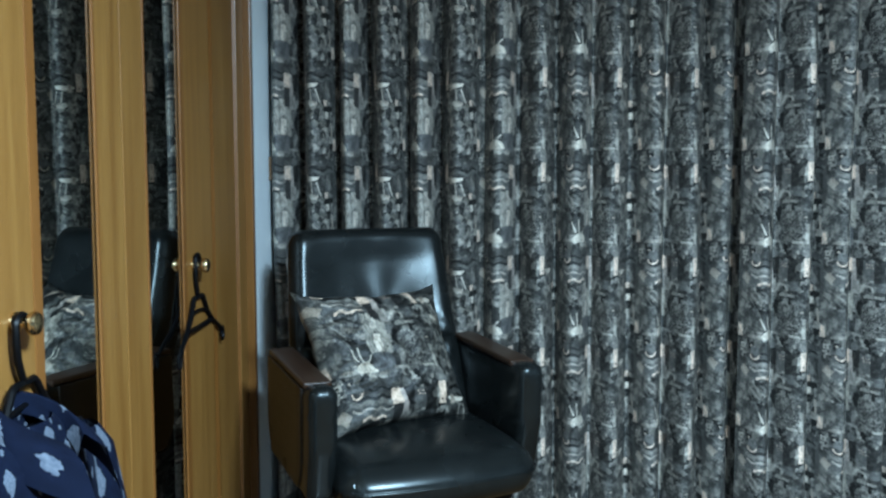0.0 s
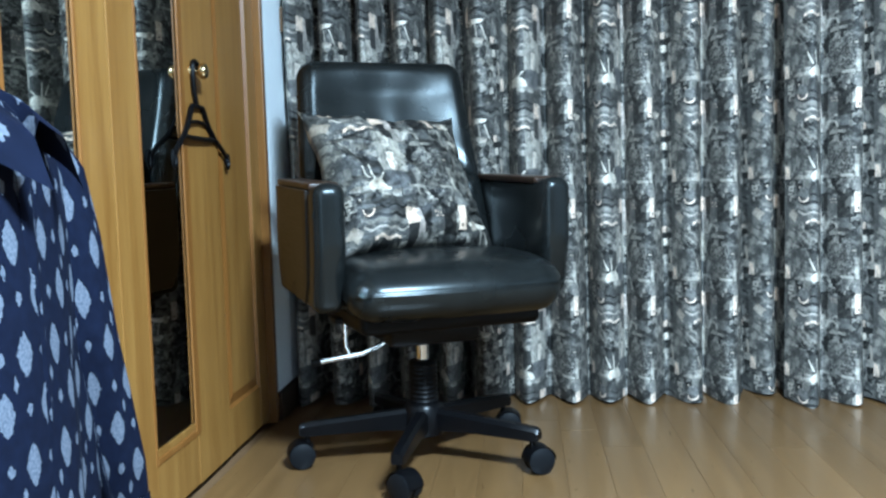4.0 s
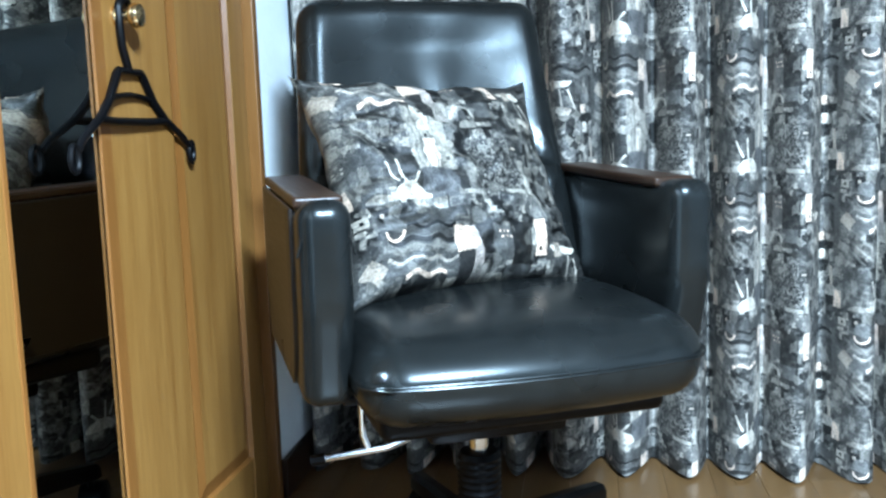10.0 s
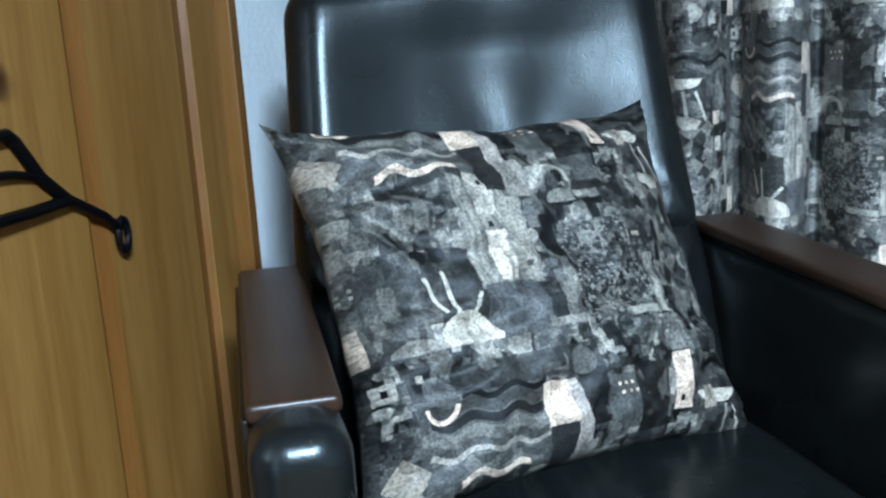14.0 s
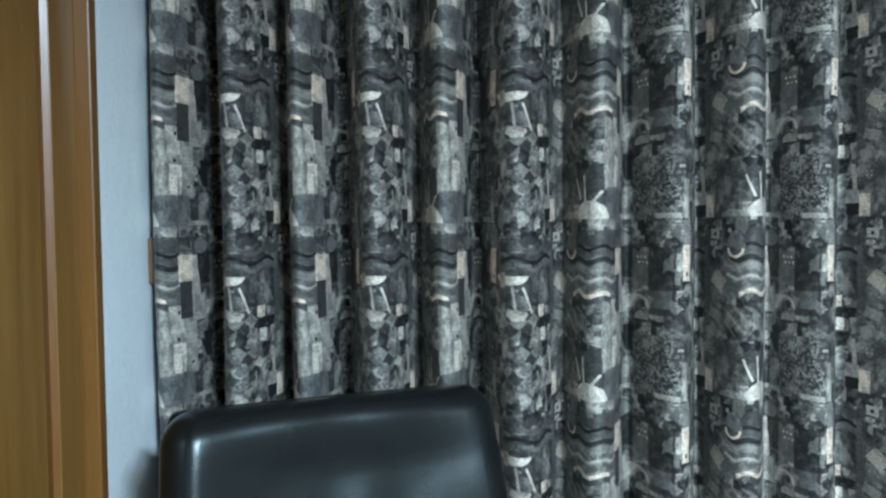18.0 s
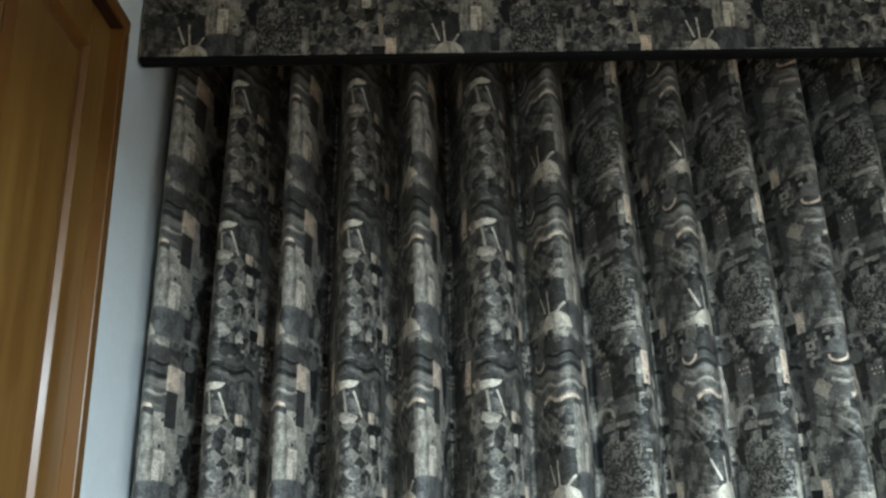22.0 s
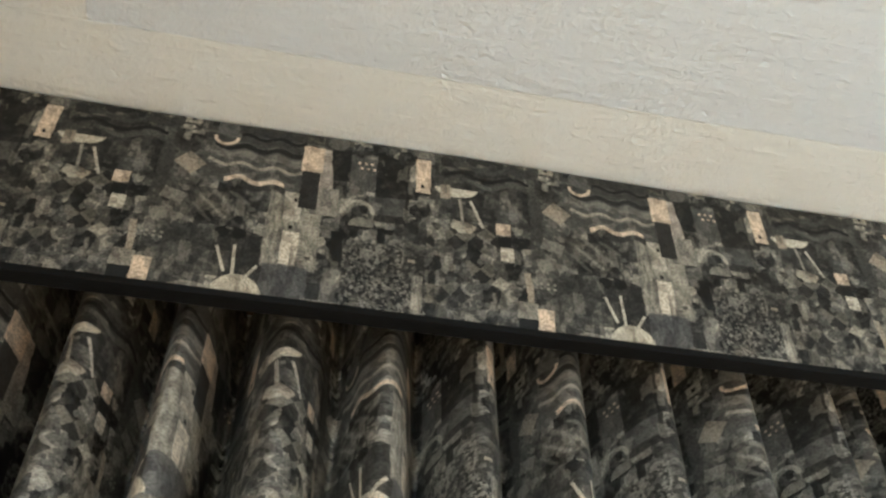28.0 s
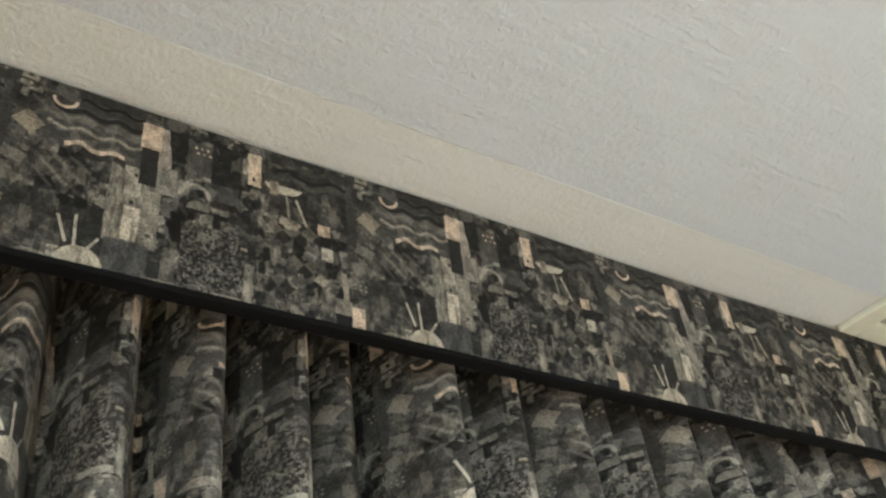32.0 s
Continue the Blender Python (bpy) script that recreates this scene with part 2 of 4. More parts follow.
    def ring(col, cx, cy, r0, r1, colour, upper=1, tall=1.0):
        du, dv = local(cx, cy, 0.0, r1 > 8)
        if tall != 1.0:
            dv = k.math("DIVIDE", dv, tall)
        r = k.math("SQRT", k.math("ADD", k.math("MULTIPLY", du, du), k.math("MULTIPLY", dv, dv)))
        m = k.math("MULTIPLY", k.math("LESS_THAN", r, r1 / 1000), k.math("GREATER_THAN", r, r0 / 1000))
        if upper:
            m = k.math("MULTIPLY", m, k.math("LESS_THAN", k.math("MULTIPLY", dv, float(upper)), 0.0))
        return k.mix(m, col, colour)

    # fills: mosaic, streaks, a slanted check, slanted strokes
    mosaic = k.ramp(tr.outputs[1], (0.26, (0.022, 0.022, 0.020)), (0.52, (0.095, 0.092, 0.084)), (0.88, (0.27, 0.255, 0.225)))
    streak = k.noise(k.scaled(tile, 1.0, 0.25, 1.0), 150.0, 3.0, 0.6)
    streaky = k.ramp(streak.outputs[0], (0.36, (0.19, 0.18, 0.158)), (0.64, (0.46, 0.43, 0.365)))
    slant = k.add("ShaderNodeVectorRotate", rotation_type="Z_AXIS")
    k.put(slant.inputs["Vector"], tile2)
    slant.inputs["Angle"].default_value = radians(-40)
    check = k.add("ShaderNodeTexChecker", slant.outputs[0], (0.24, 0.225, 0.19, 1), (0.03, 0.029, 0.026, 1))
    check.inputs["Scale"].default_value = 62.0
    checks = k.mix(k.math("GREATER_THAN", cr.outputs[1], 0.34), check.outputs[0], col)
    along = k.add("ShaderNodeSeparateXYZ", slant.outputs[0]).outputs[1]
    strokes = k.ramp(k.math("SINE", k.math("MULTIPLY_ADD", along, 430.0, k.math("MULTIPLY", wc.outputs[0], 7.0))), (0.25, (0.014, 0.014, 0.013)), (0.6, (0.085, 0.083, 0.075)), (0.95, (0.19, 0.183, 0.16)))
    # broad fields
    col = block(col, -53, 24, 109, 98, GREY, keep=0.7)
    col = block(col, -28, -16, 161, 23, SOOT, keep=0.75)
    col = block(col, 41, 21, 21, 51, DARK, keep=0.9)
    col = block(col, 68, 31, 33, 50, (0.13, 0.127, 0.118), keep=0.85)
    col = block(col, 99, 48, 37, 98, DARK, keep=0.85)
    col = block(col, 198, 30, 104, 100, SOOT, keep=0.55)
    col = block(col, -142, 55, 15, 157, (0.09, 0.088, 0.08), keep=0.75)
    col = block(col, 96, 174, 87, 94, mosaic, keep=0.9)
    col = block(col, 94, 74, 39, 25, GREY, keep=0.8)
    col = block(col, 138, 131, 46, 73, SOOT, keep=0.5)
    col = block(col, 185, 138, 93, 112, checks, keep=0.75)
    col = block(col, -80, 106, 62, 46, strokes, keep=0.6)
    col = block(col, -124, 105, 38, 69, SOOT, keep=0.45)
    col = block(col, -51, 166, 52, 62, SOOT, keep=0.75)
    col = block(col, -110, 179, 68, 79, (0.085, 0.083, 0.075), keep=0.6)
    # the pale column
    col = block(col, -1, 124, 55, 103, streaky, keep=0.92)
    col = block(col, -4, 93, 18, 39, (0.50, 0.46, 0.39))
    col = block(col, -2, 149, 17, 43, (0.62, 0.56, 0.47))
    col = block(col, 17, 133, 14, 67, (0.38, 0.355, 0.30))
    col = block(col, -2, 83, 3, 5, DARK)
    col = block(col, -3, 122, 4, 5, DARK)
    col = block(col, 18, 159, 6, 5, DARK)
    col = block(col, 25, 42, 16, 83, (0.46, 0.41, 0.36), -6)
    col = block(col, 31, 80, 22, 39, (0.34, 0.315, 0.275))
    col = block(col, -3, 195, 45, 46, (0.125, 0.124, 0.122), keep=0.9)
    col = block(col, 41, 193, 14, 49, (0.21, 0.20, 0.18))
    col = block(col, 32, 213, 31, 7, (0.33, 0.31, 0.27))
    col = block(col, 27, 199, 13, 21, SOOT)
    col = block(col, 45, 142, 13, 48, DARK)
    # waves
    col = wave(col, -35, -2, 72, 6.0, DARK, 36, 3.2)
    col = wave(col, -52, 6, 108, 8.9, (0.075, 0.073, 0.067), 36, 3.2, 0.8)
    col = wave(col, -48, 16, 98, 7.9, DARK, 36, 3.2, 0.9)
    col = wave(col, -52, 28, 107, 10.7, (0.25, 0.238, 0.210), 36, 3.2, 0.9)
    col = wave(col, -50, 43, 102, 4.8, (0.42, 0.385, 0.33), 36, 3.2)
    col = wave(col, -52, 53, 106, 7.7, (0.085, 0.083, 0.077), 36, 3.2, 0.8)
    col = wave(col, -45, 72, 62, 8.5, SOOT, 36, 3.2, 0.9)
    col = wave(col, -48, 64, 64, 6.2, CREAM, 36, 3.2)
    col = wave(col, 211, -3, 86, 8.0, (0.10, 0.098, 0.09), 60, 5)
    col = wave(col, 205, 11, 98, 5.9, DARK, 60, 5)
    col = wave(col, 216, 21, 78, 6.9, (0.13, 0.127, 0.115), 60, 5)
    # cream and dark blocks
    col = block(col, 10, 19, 23, 39, CREAM)
    col = block(col, 10, 66, 19, 53, (0.05, 0.048, 0.045))
    col = block(col, 133, 21, 17, 52, CREAM)
    col = block(col, 132, -16, 14, 18, (0.22, 0.21, 0.19))
    col = block(col, 132, 37, 4, 6, DARK)
    col = block(col, 228, 67, 24, 18, GREY)
    col = block(col, 223, 85, 16, 16, CREAM)
    col = block(col, 224, 102, 15, 15, DARK)
    col = block(col, 226, 120, 14, 19, (0.60, 0.55, 0.46))
    col = block(col, 249, 162, 7, 42, PALE, -4)
    col = block(col, 246, 188, 22, 20, (0.34, 0.315, 0.27))
    col = block(col, 246, 207, 20, 18, DARK)
    col = block(col, -137, 201, 17, 34, CREAM)
    col = block(col, -125, -18, 18, 15, (0.42, 0.39, 0.33))
    col = block(col, -125, -18, 5, 6, DARK)
    col = block(col, -95, -22, 18, 20, DARK)
    col = block(col, -96, -23, 6, 6, PALE)
    col = block(col, -117, 50, 25, 23, PALE, 40)
    col = block(col, -125, 100, 25, 16, (0.28, 0.265, 0.23), 20)
    col = block(col, -132, 126, 23, 15, (0.26, 0.245, 0.21), -12)
    col = block(col, -31, 131, 14, 14, (0.32, 0.30, 0.26), 20)
    col = block(col, 130, 190, 11, 55, streaky)
    col = block(col, 108, 214, 31, 8, (0.36, 0.34, 0.29))
    col = block(col, 182, 88, 17, 12, PALE, 30)
    col = block(col, 218, 159, 14, 14, (0.40, 0.37, 0.31), 38)
    col = block(col, 76, 142, 12, 11, (0.24, 0.23, 0.20))
    col = block(col, 126, 145, 19, 11, (0.05, 0.05, 0.045))
    col = block(col, 124, 145, 8, 4, PALE)
    # bows, moon, boat on two legs, sun with rays and horizon
    col = ring(col, 64, 88, 13, 18, (0.45, 0.42, 0.36), 1)
    col = ring(col, 68, 107, 0, 13, (0.27, 0.255, 0.22), 1)
    col = ring(col, -86, 2, 10, 14, CREAM, -1)
    col = ring(col, -86, -11, 0, 12, (0.15, 0.147, 0.138), 0)
    col = ring(col, 36, -13, 0, 12, (0.17, 0.165, 0.15), 0)
    col = ring(col, -70, 140, 0, 7, DARK, 0)
    col = ring(col, -53, 140, 0, 7, DARK, 0)
    col = ring(col, 170, 33, 0, 24, (0.60, 0.55, 0.46), -1, 0.55)
    col = block(col, 158, 40, 11, 21, PALE)
    col = block(col, 176, 68, 3.2, 40, (0.52, 0.48, 0.41), -5)
    col = block(col, 193, 68, 3.2, 41, (0.52, 0.48, 0.41), -20)
    col = block(col, 172, 87, 14, 13, (0.40, 0.37, 0.31), 20)
    col = ring(col, -46, 217, 0, 25, (0.58, 0.53, 0.44), 1, 1.05)
    col = block(col, -66, 174, 3.2, 33, (0.55, 0.51, 0.43), -20)
    col = block(col, -53, 174, 3.2, 39, (0.55, 0.51, 0.43), -4)
    col = block(col, -35, 186, 3.2, 20, (0.55, 0.51, 0.43), 32)
    col = ring(col, -89, 217, 0, 24, (0.34, 0.315, 0.27), 1, 0.45)
    for i in range(6):
        col = block(col, 61 + 7 * (i % 3) + 3 * (i // 3), 14 + 8 * (i // 3), 3, 3, CREAM)
        col = block(col, -140 + 7 * (i % 3), 152 + 6 * (i // 3), 3, 3, (0.36, 0.34, 0.29))
    # angular flecks of ink and of bare cloth over all the fields
    turned = k.add("ShaderNodeVectorRotate", rotation_type="Z_AXIS")
    k.put(turned.inputs["Vector"], tile2)
    turned.inputs["Angle"].default_value = radians(38)
    fleck = k.add("ShaderNodeTexVoronoi", distance="CHEBYCHEV")
    k.put(fleck.inputs["Vector"], k.scaled(turned.outputs[0], 1.0, 0.6, 1.0))
    fleck.inputs["Scale"].default_value = 120.0
    fr = k.add("ShaderNodeSeparateColor", fleck.outputs["Color"])
    brush = k.add("ShaderNodeTexVoronoi", distance="CHEBYCHEV")
    k.put(brush.inputs["Vector"], k.scaled(tile2, 1.0, 0.45, 1.0))
    brush.inputs["Scale"].default_value = 105.0
    br = k.add("ShaderNodeSeparateColor", brush.outputs["Color"])
    col = k.mix(0.38, col, k.ramp(fr.outputs[0], (0.12, (0.22, 0.22, 0.22)), (0.42, (1.0, 1.0, 1.0))), "MULTIPLY")
    col = k.mix(k.math("MULTIPLY", k.math("GREATER_THAN", br.outputs[1], 0.90), 0.25), col, (0.42, 0.395, 0.34))
    col = k.mix(k.math("MULTIPLY", k.math("LESS_THAN", br.outputs[0], 0.14), 0.3), col, DARK)
    # ink mottling and the weave's thread
    ink = k.noise(tile, 380.0, 3.0, 0.75)
    col = k.mix(0.6, col, k.ramp(ink.outputs[0], (0.38, (0.2, 0.2, 0.2)), (0.56, (1.12, 1.12, 1.12))), "MULTIPLY")
    blot = k.noise(tile, 70.0, 4.0, 0.65)
    col = k.mix(0.4, col, k.ramp(blot.outputs[0], (0.3, (0.35, 0.35, 0.36)), (0.55, (1.0, 1.0, 1.0))), "MULTIPLY")
    tree.links.new(col, gout.inputs[0])
    return tree


CLOTH = cloth_group()


def cloth_material(name, rough=0.5, sheen=0.0, gain=0.98, ink=1.0):
    mat, k, s = material(name)
    uv = coords(k, "UV")
    g = k.add("ShaderNodeGroup")
    g.node_tree = CLOTH
    k.put(g.inputs[0], uv)
    depth = k.add("ShaderNodeGamma", g.outputs[0], ink)
    k.put(s.inputs["Base Color"], k.mix(1.0, depth.outputs[0], (gain, gain, gain), "MULTIPLY"))
    s.inputs["Specular IOR Level"].default_value = 0.2
    s.inputs["Roughness"].default_value = rough
    s.inputs["Sheen Weight"].default_value = sheen
    weave = k.add("ShaderNodeTexWave")
    k.put(weave.inputs["Vector"], k.scaled(uv, 1.0, 1.0, 1.0))
    weave.inputs["Scale"].default_value = 450.0
    crinkle = k.noise(uv, 55.0, 3.0)
    bump(k, s, k.math("MULTIPLY_ADD", weave.outputs[1], 0.15, crinkle.outputs[0]), 0.25, 0.002)
    return mat


def wood_material(name, dark, light, rough=0.35, ring_scale=9.0, axis="z", coat=0.25, spec=0.4):
    mat, k, s = material(name)
    at = coords(k)
    stretch = {"z": (1.0, 1.0, 0.055), "y": (1.0, 0.055, 1.0), "x": (0.055, 1.0, 1.0)}[axis]
    info = k.add("ShaderNodeObjectInfo")
    shift = k.add("ShaderNodeVectorMath", at, k.add("ShaderNodeCombineXYZ", info.outputs["Random"], info.outputs["Random"], info.outputs["Random"]).outputs[0], operation="ADD").outputs[0]
    v = k.scaled(shift, *stretch)
    big = k.noise(v, ring_scale * 3, 3.0, 0.55, 0.6)
    fine = k.noise(v, ring_scale * 32, 3.0, 0.6)
    tone = k.math("MULTIPLY_ADD", fine.outputs[0], 0.35, k.math("MULTIPLY", big.outputs[0], 0.65))
    col = k.ramp(tone, (0.28, dark), (0.72, light))
    each = k.math("MULTIPLY_ADD", info.outputs["Random"], 0.08, 0.96)
    k.put(s.inputs["Base Color"], k.mix(1.0, col, k.add("ShaderNodeCombineColor", each, each, each).outputs[0], "MULTIPLY"))
    k.put(s.inputs["Roughness"], k.math("MULTIPLY_ADD", fine.outputs[0], 0.12, rough - 0.06))
    s.inputs["Specular IOR Level"].default_value = spec
    s.inputs["Coat Weight"].default_value, s.inputs["Coat Roughness"].default_value = coat, 0.18
    bump(k, s, fine.outputs[0], 0.08, 0.001)
    return mat


def wallpaper(name, colour, relief=0.35):
    mat, k, s = material(name)
    at = coords(k)
    fibre = k.noise(k.scaled(at, 1.0, 1.0, 1.0), 95.0, 5.0, 0.65, 0.8)
    strand = k.noise(k.scaled(at, 0.12, 1.0, 0.6), 60.0, 4.0, 0.65, 1.0)
    broad = k.noise(at, 1.6, 3.0)
    v = k.math("MULTIPLY_ADD", broad.outputs[0], 0.10, k.math("MULTIPLY_ADD", fibre.outputs[0], 0.07, k.math("MULTIPLY_ADD", strand.outputs[0], 0.12, 0.82)))
    k.put(s.inputs["Base Color"], k.mix(1.0, colour, k.add("ShaderNodeCombineColor", v, v, v).outputs[0], "MULTIPLY"))
    s.inputs["Roughness"].default_value = 0.7
    bump(k, s, k.math("MULTIPLY_ADD", strand.outputs[0], 0.8, fibre.outputs[0]), relief, 0.005)
    return mat


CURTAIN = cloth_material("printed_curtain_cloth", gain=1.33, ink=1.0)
# Darker, contrastier copy of the print puts the pelmet's dimmer light into its colour.
DIMMED_CLOTH = cloth_material("printed_dimmed_cloth", 0.45, 0.0, 1.08, 1.28)
OAK = wood_material("honey_oak", (0.146, 0.064, 0.011), (0.265, 0.146, 0.035), coat=0.1)
OAK_EDGE = wood_material("honey_oak_edge", (0.118, 0.049, 0.009), (0.205, 0.100, 0.023), coat=0.1)
MOULD = wood_material("reddish_moulding", (0.128, 0.051, 0.009), (0.215, 0.098, 0.021), coat=0.1)
DARK_WOOD = wood_material("dark_walnut", (0.012, 0.007, 0.004), (0.032, 0.016, 0.008), 0.34, 9.0, "y", 0.0, 0.3)
ARM_WOOD = wood_material("dark_veneer", (0.0050, 0.0033, 0.002), (0.0105, 0.0068, 0.0038), 0.34, 9.0, "y", 0.0, 0.3)
# Oak darkened to the tone of shade, for the closet head's underside.
SOFFIT_SHADE_WOOD = wood_material("soffit_shade_wood", (0.022, 0.009, 0.004), (0.055, 0.024, 0.010), 0.6, 9.0, "y", 0.0, 0.2)
TRIM_WOOD = wood_material("brown_trim_wood", (0.10, 0.058, 0.025), (0.19, 0.115, 0.055), 0.45, 9.0, "y")
FLOOR = wood_material("floor_board", (0.090, 0.050, 0.017), (0.142, 0.082, 0.030), 0.30, 7.0, "y", 0.25)
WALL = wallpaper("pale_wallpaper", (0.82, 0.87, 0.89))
# Unseen rear wall, nearly black so that it throws little light back.
LOW_BOUNCE_REAR = wallpaper("low_bounce_rear_paper", (0.075, 0.08, 0.085))
# East wall, also out of view: darkened to weaken its bounce.
LOW_BOUNCE_SIDE = wallpaper("low_bounce_side_paper", (0.24, 0.25, 0.26))
CEILING = wallpaper("ceiling_paper", (0.69, 0.725, 0.765), 0.75)
CEILING_EDGE = wallpaper("ceiling_border_paper", (0.77, 0.778, 0.758), 0.75)
CREAM_PAINT = plain("cream_painted_wood", (0.72, 0.71, 0.58), 0.5)
BEIGE = plain("beige_board", (0.36, 0.33, 0.25), 0.6)
BLACK_PLASTIC = plain("black_plastic", (0.002, 0.002, 0.0024), 0.4, spec=0.12)
BLACK_PAINT = plain("black_painted_steel", (0.002, 0.002, 0.0024), 0.32, spec=0.14)
RUBBER = plain("grey_caster_rubber", (0.0045, 0.005, 0.006), 0.42, spec=0.15)
CHROME = plain("chrome", (0.72, 0.72, 0.7), 0.16, 1.0)
BRASS = plain("polished_brass", (0.70, 0.55, 0.30), 0.2, 1.0)
BLACK_BRAID = plain("black_braid", (0.004, 0.004, 0.0045), 0.8, 0.0, 0.3, 400.0, spec=0.15)
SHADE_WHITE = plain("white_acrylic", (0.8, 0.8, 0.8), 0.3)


def leather_material():
    mat, k, s = material("black_leather")
    at = coords(k)
    pores = k.add("ShaderNodeTexVoronoi")
    k.put(pores.inputs["Vector"], at)
    pores.inputs["Scale"].default_value = 480.0
    soft = k.noise(at, 7.0, 3.0)
    wear = k.noise(at, 26.0, 4.0, 0.6)
    k.put(s.inputs["Base Color"], k.ramp(wear.outputs[0], (0.35, (0.0048, 0.0054, 0.0053)), (0.7, (0.0078, 0.0086, 0.0084))))
    k.put(s.inputs["Roughness"], k.math("MULTIPLY_ADD", soft.outputs[0], 0.06, 0.24))
    s.inputs["Specular IOR Level"].default_value = 0.29
    s.inputs["Specular Tint"].default_value = (0.93, 1.0, 1.0, 1)
    bump(k, s, k.math("MULTIPLY_ADD", pores.outputs[0], 0.05, soft.outputs[0]), 0.12, 0.010)
    return mat


LEATHER = leather_material()


def glow_material():
    mat, k, s = material("lit_acrylic")
    s.inputs["Base Color"].default_value = (0.8, 0.8, 0.8, 1)
    s.inputs["Emission Color"].default_value = LAMP_COLOUR
    s.inputs["Emission Strength"].default_value = LAMP_STRENGTH
    return mat


LAMP_GLOW = glow_material()


def mirror_material():
    mat, k, s = material("mirror_glass")
    s.inputs["Base Color"].default_value = (0.56, 0.59, 0.58, 1)
    s.inputs["Metallic"].default_value, s.inputs["Roughness"].default_value = 1.0, 0.015
    return mat


MIRROR = mirror_material()


def shirt_material():
    """Navy cotton with pale woven lozenges, large and small."""
    mat, k, s = material("navy_lozenge_cotton")
    uv = coords(k, "UV")
    jag = k.add("ShaderNodeSeparateColor", k.noise(uv, 190.0, 3.0).outputs[1])
    sep = k.add("ShaderNodeSeparateXYZ", uv)
    u = k.math("MULTIPLY_ADD", jag.outputs[0], 0.009, sep.outputs[0])
    v = k.math("MULTIPLY_ADD", jag.outputs[1], 0.009, sep.outputs[1])
    mask = None
    for cx, cy, w, h in ((0.0, 0.0, 0.0150, 0.026), (0.042, 0.064, 0.0150, 0.026), (0.0, 0.064, 0.0065, 0.0085), (0.042, 0.0, 0.0065, 0.0085), (0.021, 0.032, 0.004, 0.010)):
        du = k.math("ABSOLUTE", k.math("WRAP", k.math("SUBTRACT", u, cx), 0.042, -0.042))
        dv = k.math("ABSOLUTE", k.math("WRAP", k.math("SUBTRACT", v, cy), 0.064, -0.064))
        m = k.math("LESS_THAN", k.math("ADD", k.math("POWER", k.math("DIVIDE", du, w), 1.35), k.math("POWER", k.math("DIVIDE", dv, h), 1.35)), 1.0)
        mask = m if mask is None else k.math("MAXIMUM", mask, m)
    tone = k.noise(uv, 260.0, 3.0)
    pale = k.ramp(tone.outputs[0], (0.3, (0.052, 0.060, 0.084)), (0.65, (0.115, 0.128, 0.158)))
    navy = k.ramp(k.noise(uv, 60.0, 4.0).outputs[0], (0.3, (0.0022, 0.0034, 0.0105)), (0.7, (0.0036, 0.0055, 0.0160)))
    k.put(s.inputs["Base Color"], k.mix(mask, navy, pale))
    s.inputs["Roughness"].default_value = 0.9
    s.inputs["Specular IOR Level"].default_value = 0.1
    bump(k, s, k.noise(uv, 40.0, 3.0).outputs[0], 0.3, 0.004)
    return mat


SHIRT = shirt_material()

# ---- shell of the room ----
part("floor_base", box(LEFT - 0.1, RIGHT + 0.1, REAR - 0.1, BACK + 0.1, -0.12, -0.012), TRIM_WOOD, None, smooth=False)
tagged(bpy.data.objects["floor_base"], "brown boarded floor under a glossy varnish", "floor", kind="structure").name = "floor"
floor = bpy.data.objects["floor"]
PAPER = -0.30                 # joint beside the closet wall
ceiling = part("ceiling", box(PAPER, RIGHT + 0.1, REAR - 0.1, SEAM, CEIL, CEIL + 0.1), CEILING, smooth=False)
tagged(ceiling, "greyish white ceiling papered with a fibrous relief", "ceiling", kind="structure")
edge = part("ceiling_border", box(LEFT - 0.1, PAPER - 0.0006, REAR - 0.1, SEAM, CEIL, CEIL + 0.1, bm=box(LEFT - 0.1, RIGHT + 0.1, SEAM + 0.0006, BACK + 0.1, CEIL - 0.0005, CEIL + 0.1)), CEILING_EDGE, smooth=False)
tagged(edge, "warm white strip of ceiling paper above the pelmet", "ceiling", kind="structure")
tagged(part("wall_north", box(LEFT - 0.1, RIGHT + 0.1, BACK, BACK + 0.1, 0, CEIL), WALL, smooth=False), "pale wall behind the long curtains", "wall", kind="structure")
tagged(part("wall_east", box(RIGHT, RIGHT + 0.1, REAR, BACK, 0, CEIL), LOW_BOUNCE_SIDE, smooth=False), "plain wall out of view, darkened to cut bounced light", "wall", kind="structure")
tagged(part("wall_south", box(LEFT - 0.1, RIGHT + 0.1, REAR - 0.1, REAR, 0, CEIL), LOW_BOUNCE_REAR, smooth=False), "plain wall out of view, darkened to cut bounced light", "wall", kind="structure")
OPEN0, OPEN1, HEAD = 0.739, 2.372, 2.063
wall = box(LEFT - 0.1, LEFT, REAR, OPEN0 - 0.022, 0, CEIL)
wall = box(LEFT - 0.1, LEFT, OPEN1 + 0.022, BACK, 0, CEIL, bm=wall)
wall = box(LEFT - 0.1, LEFT, OPEN0 - 0.022, OPEN1 + 0.022, HEAD + 0.0215, CEIL, bm=wall)
tagged(part("wall_west", wall, WALL, smooth=False), "pale bluish papered wall with a closet opening", "wall", kind="structure")
closet = box(LEFT - 0.7, LEFT - 0.66, OPEN0 - 0.1, OPEN1 + 0.1, 0, CEIL)
tagged(part("closet_back", closet, TRIM_WOOD, smooth=False), "dark back of the closet behind its doors", "wall", kind="structure")
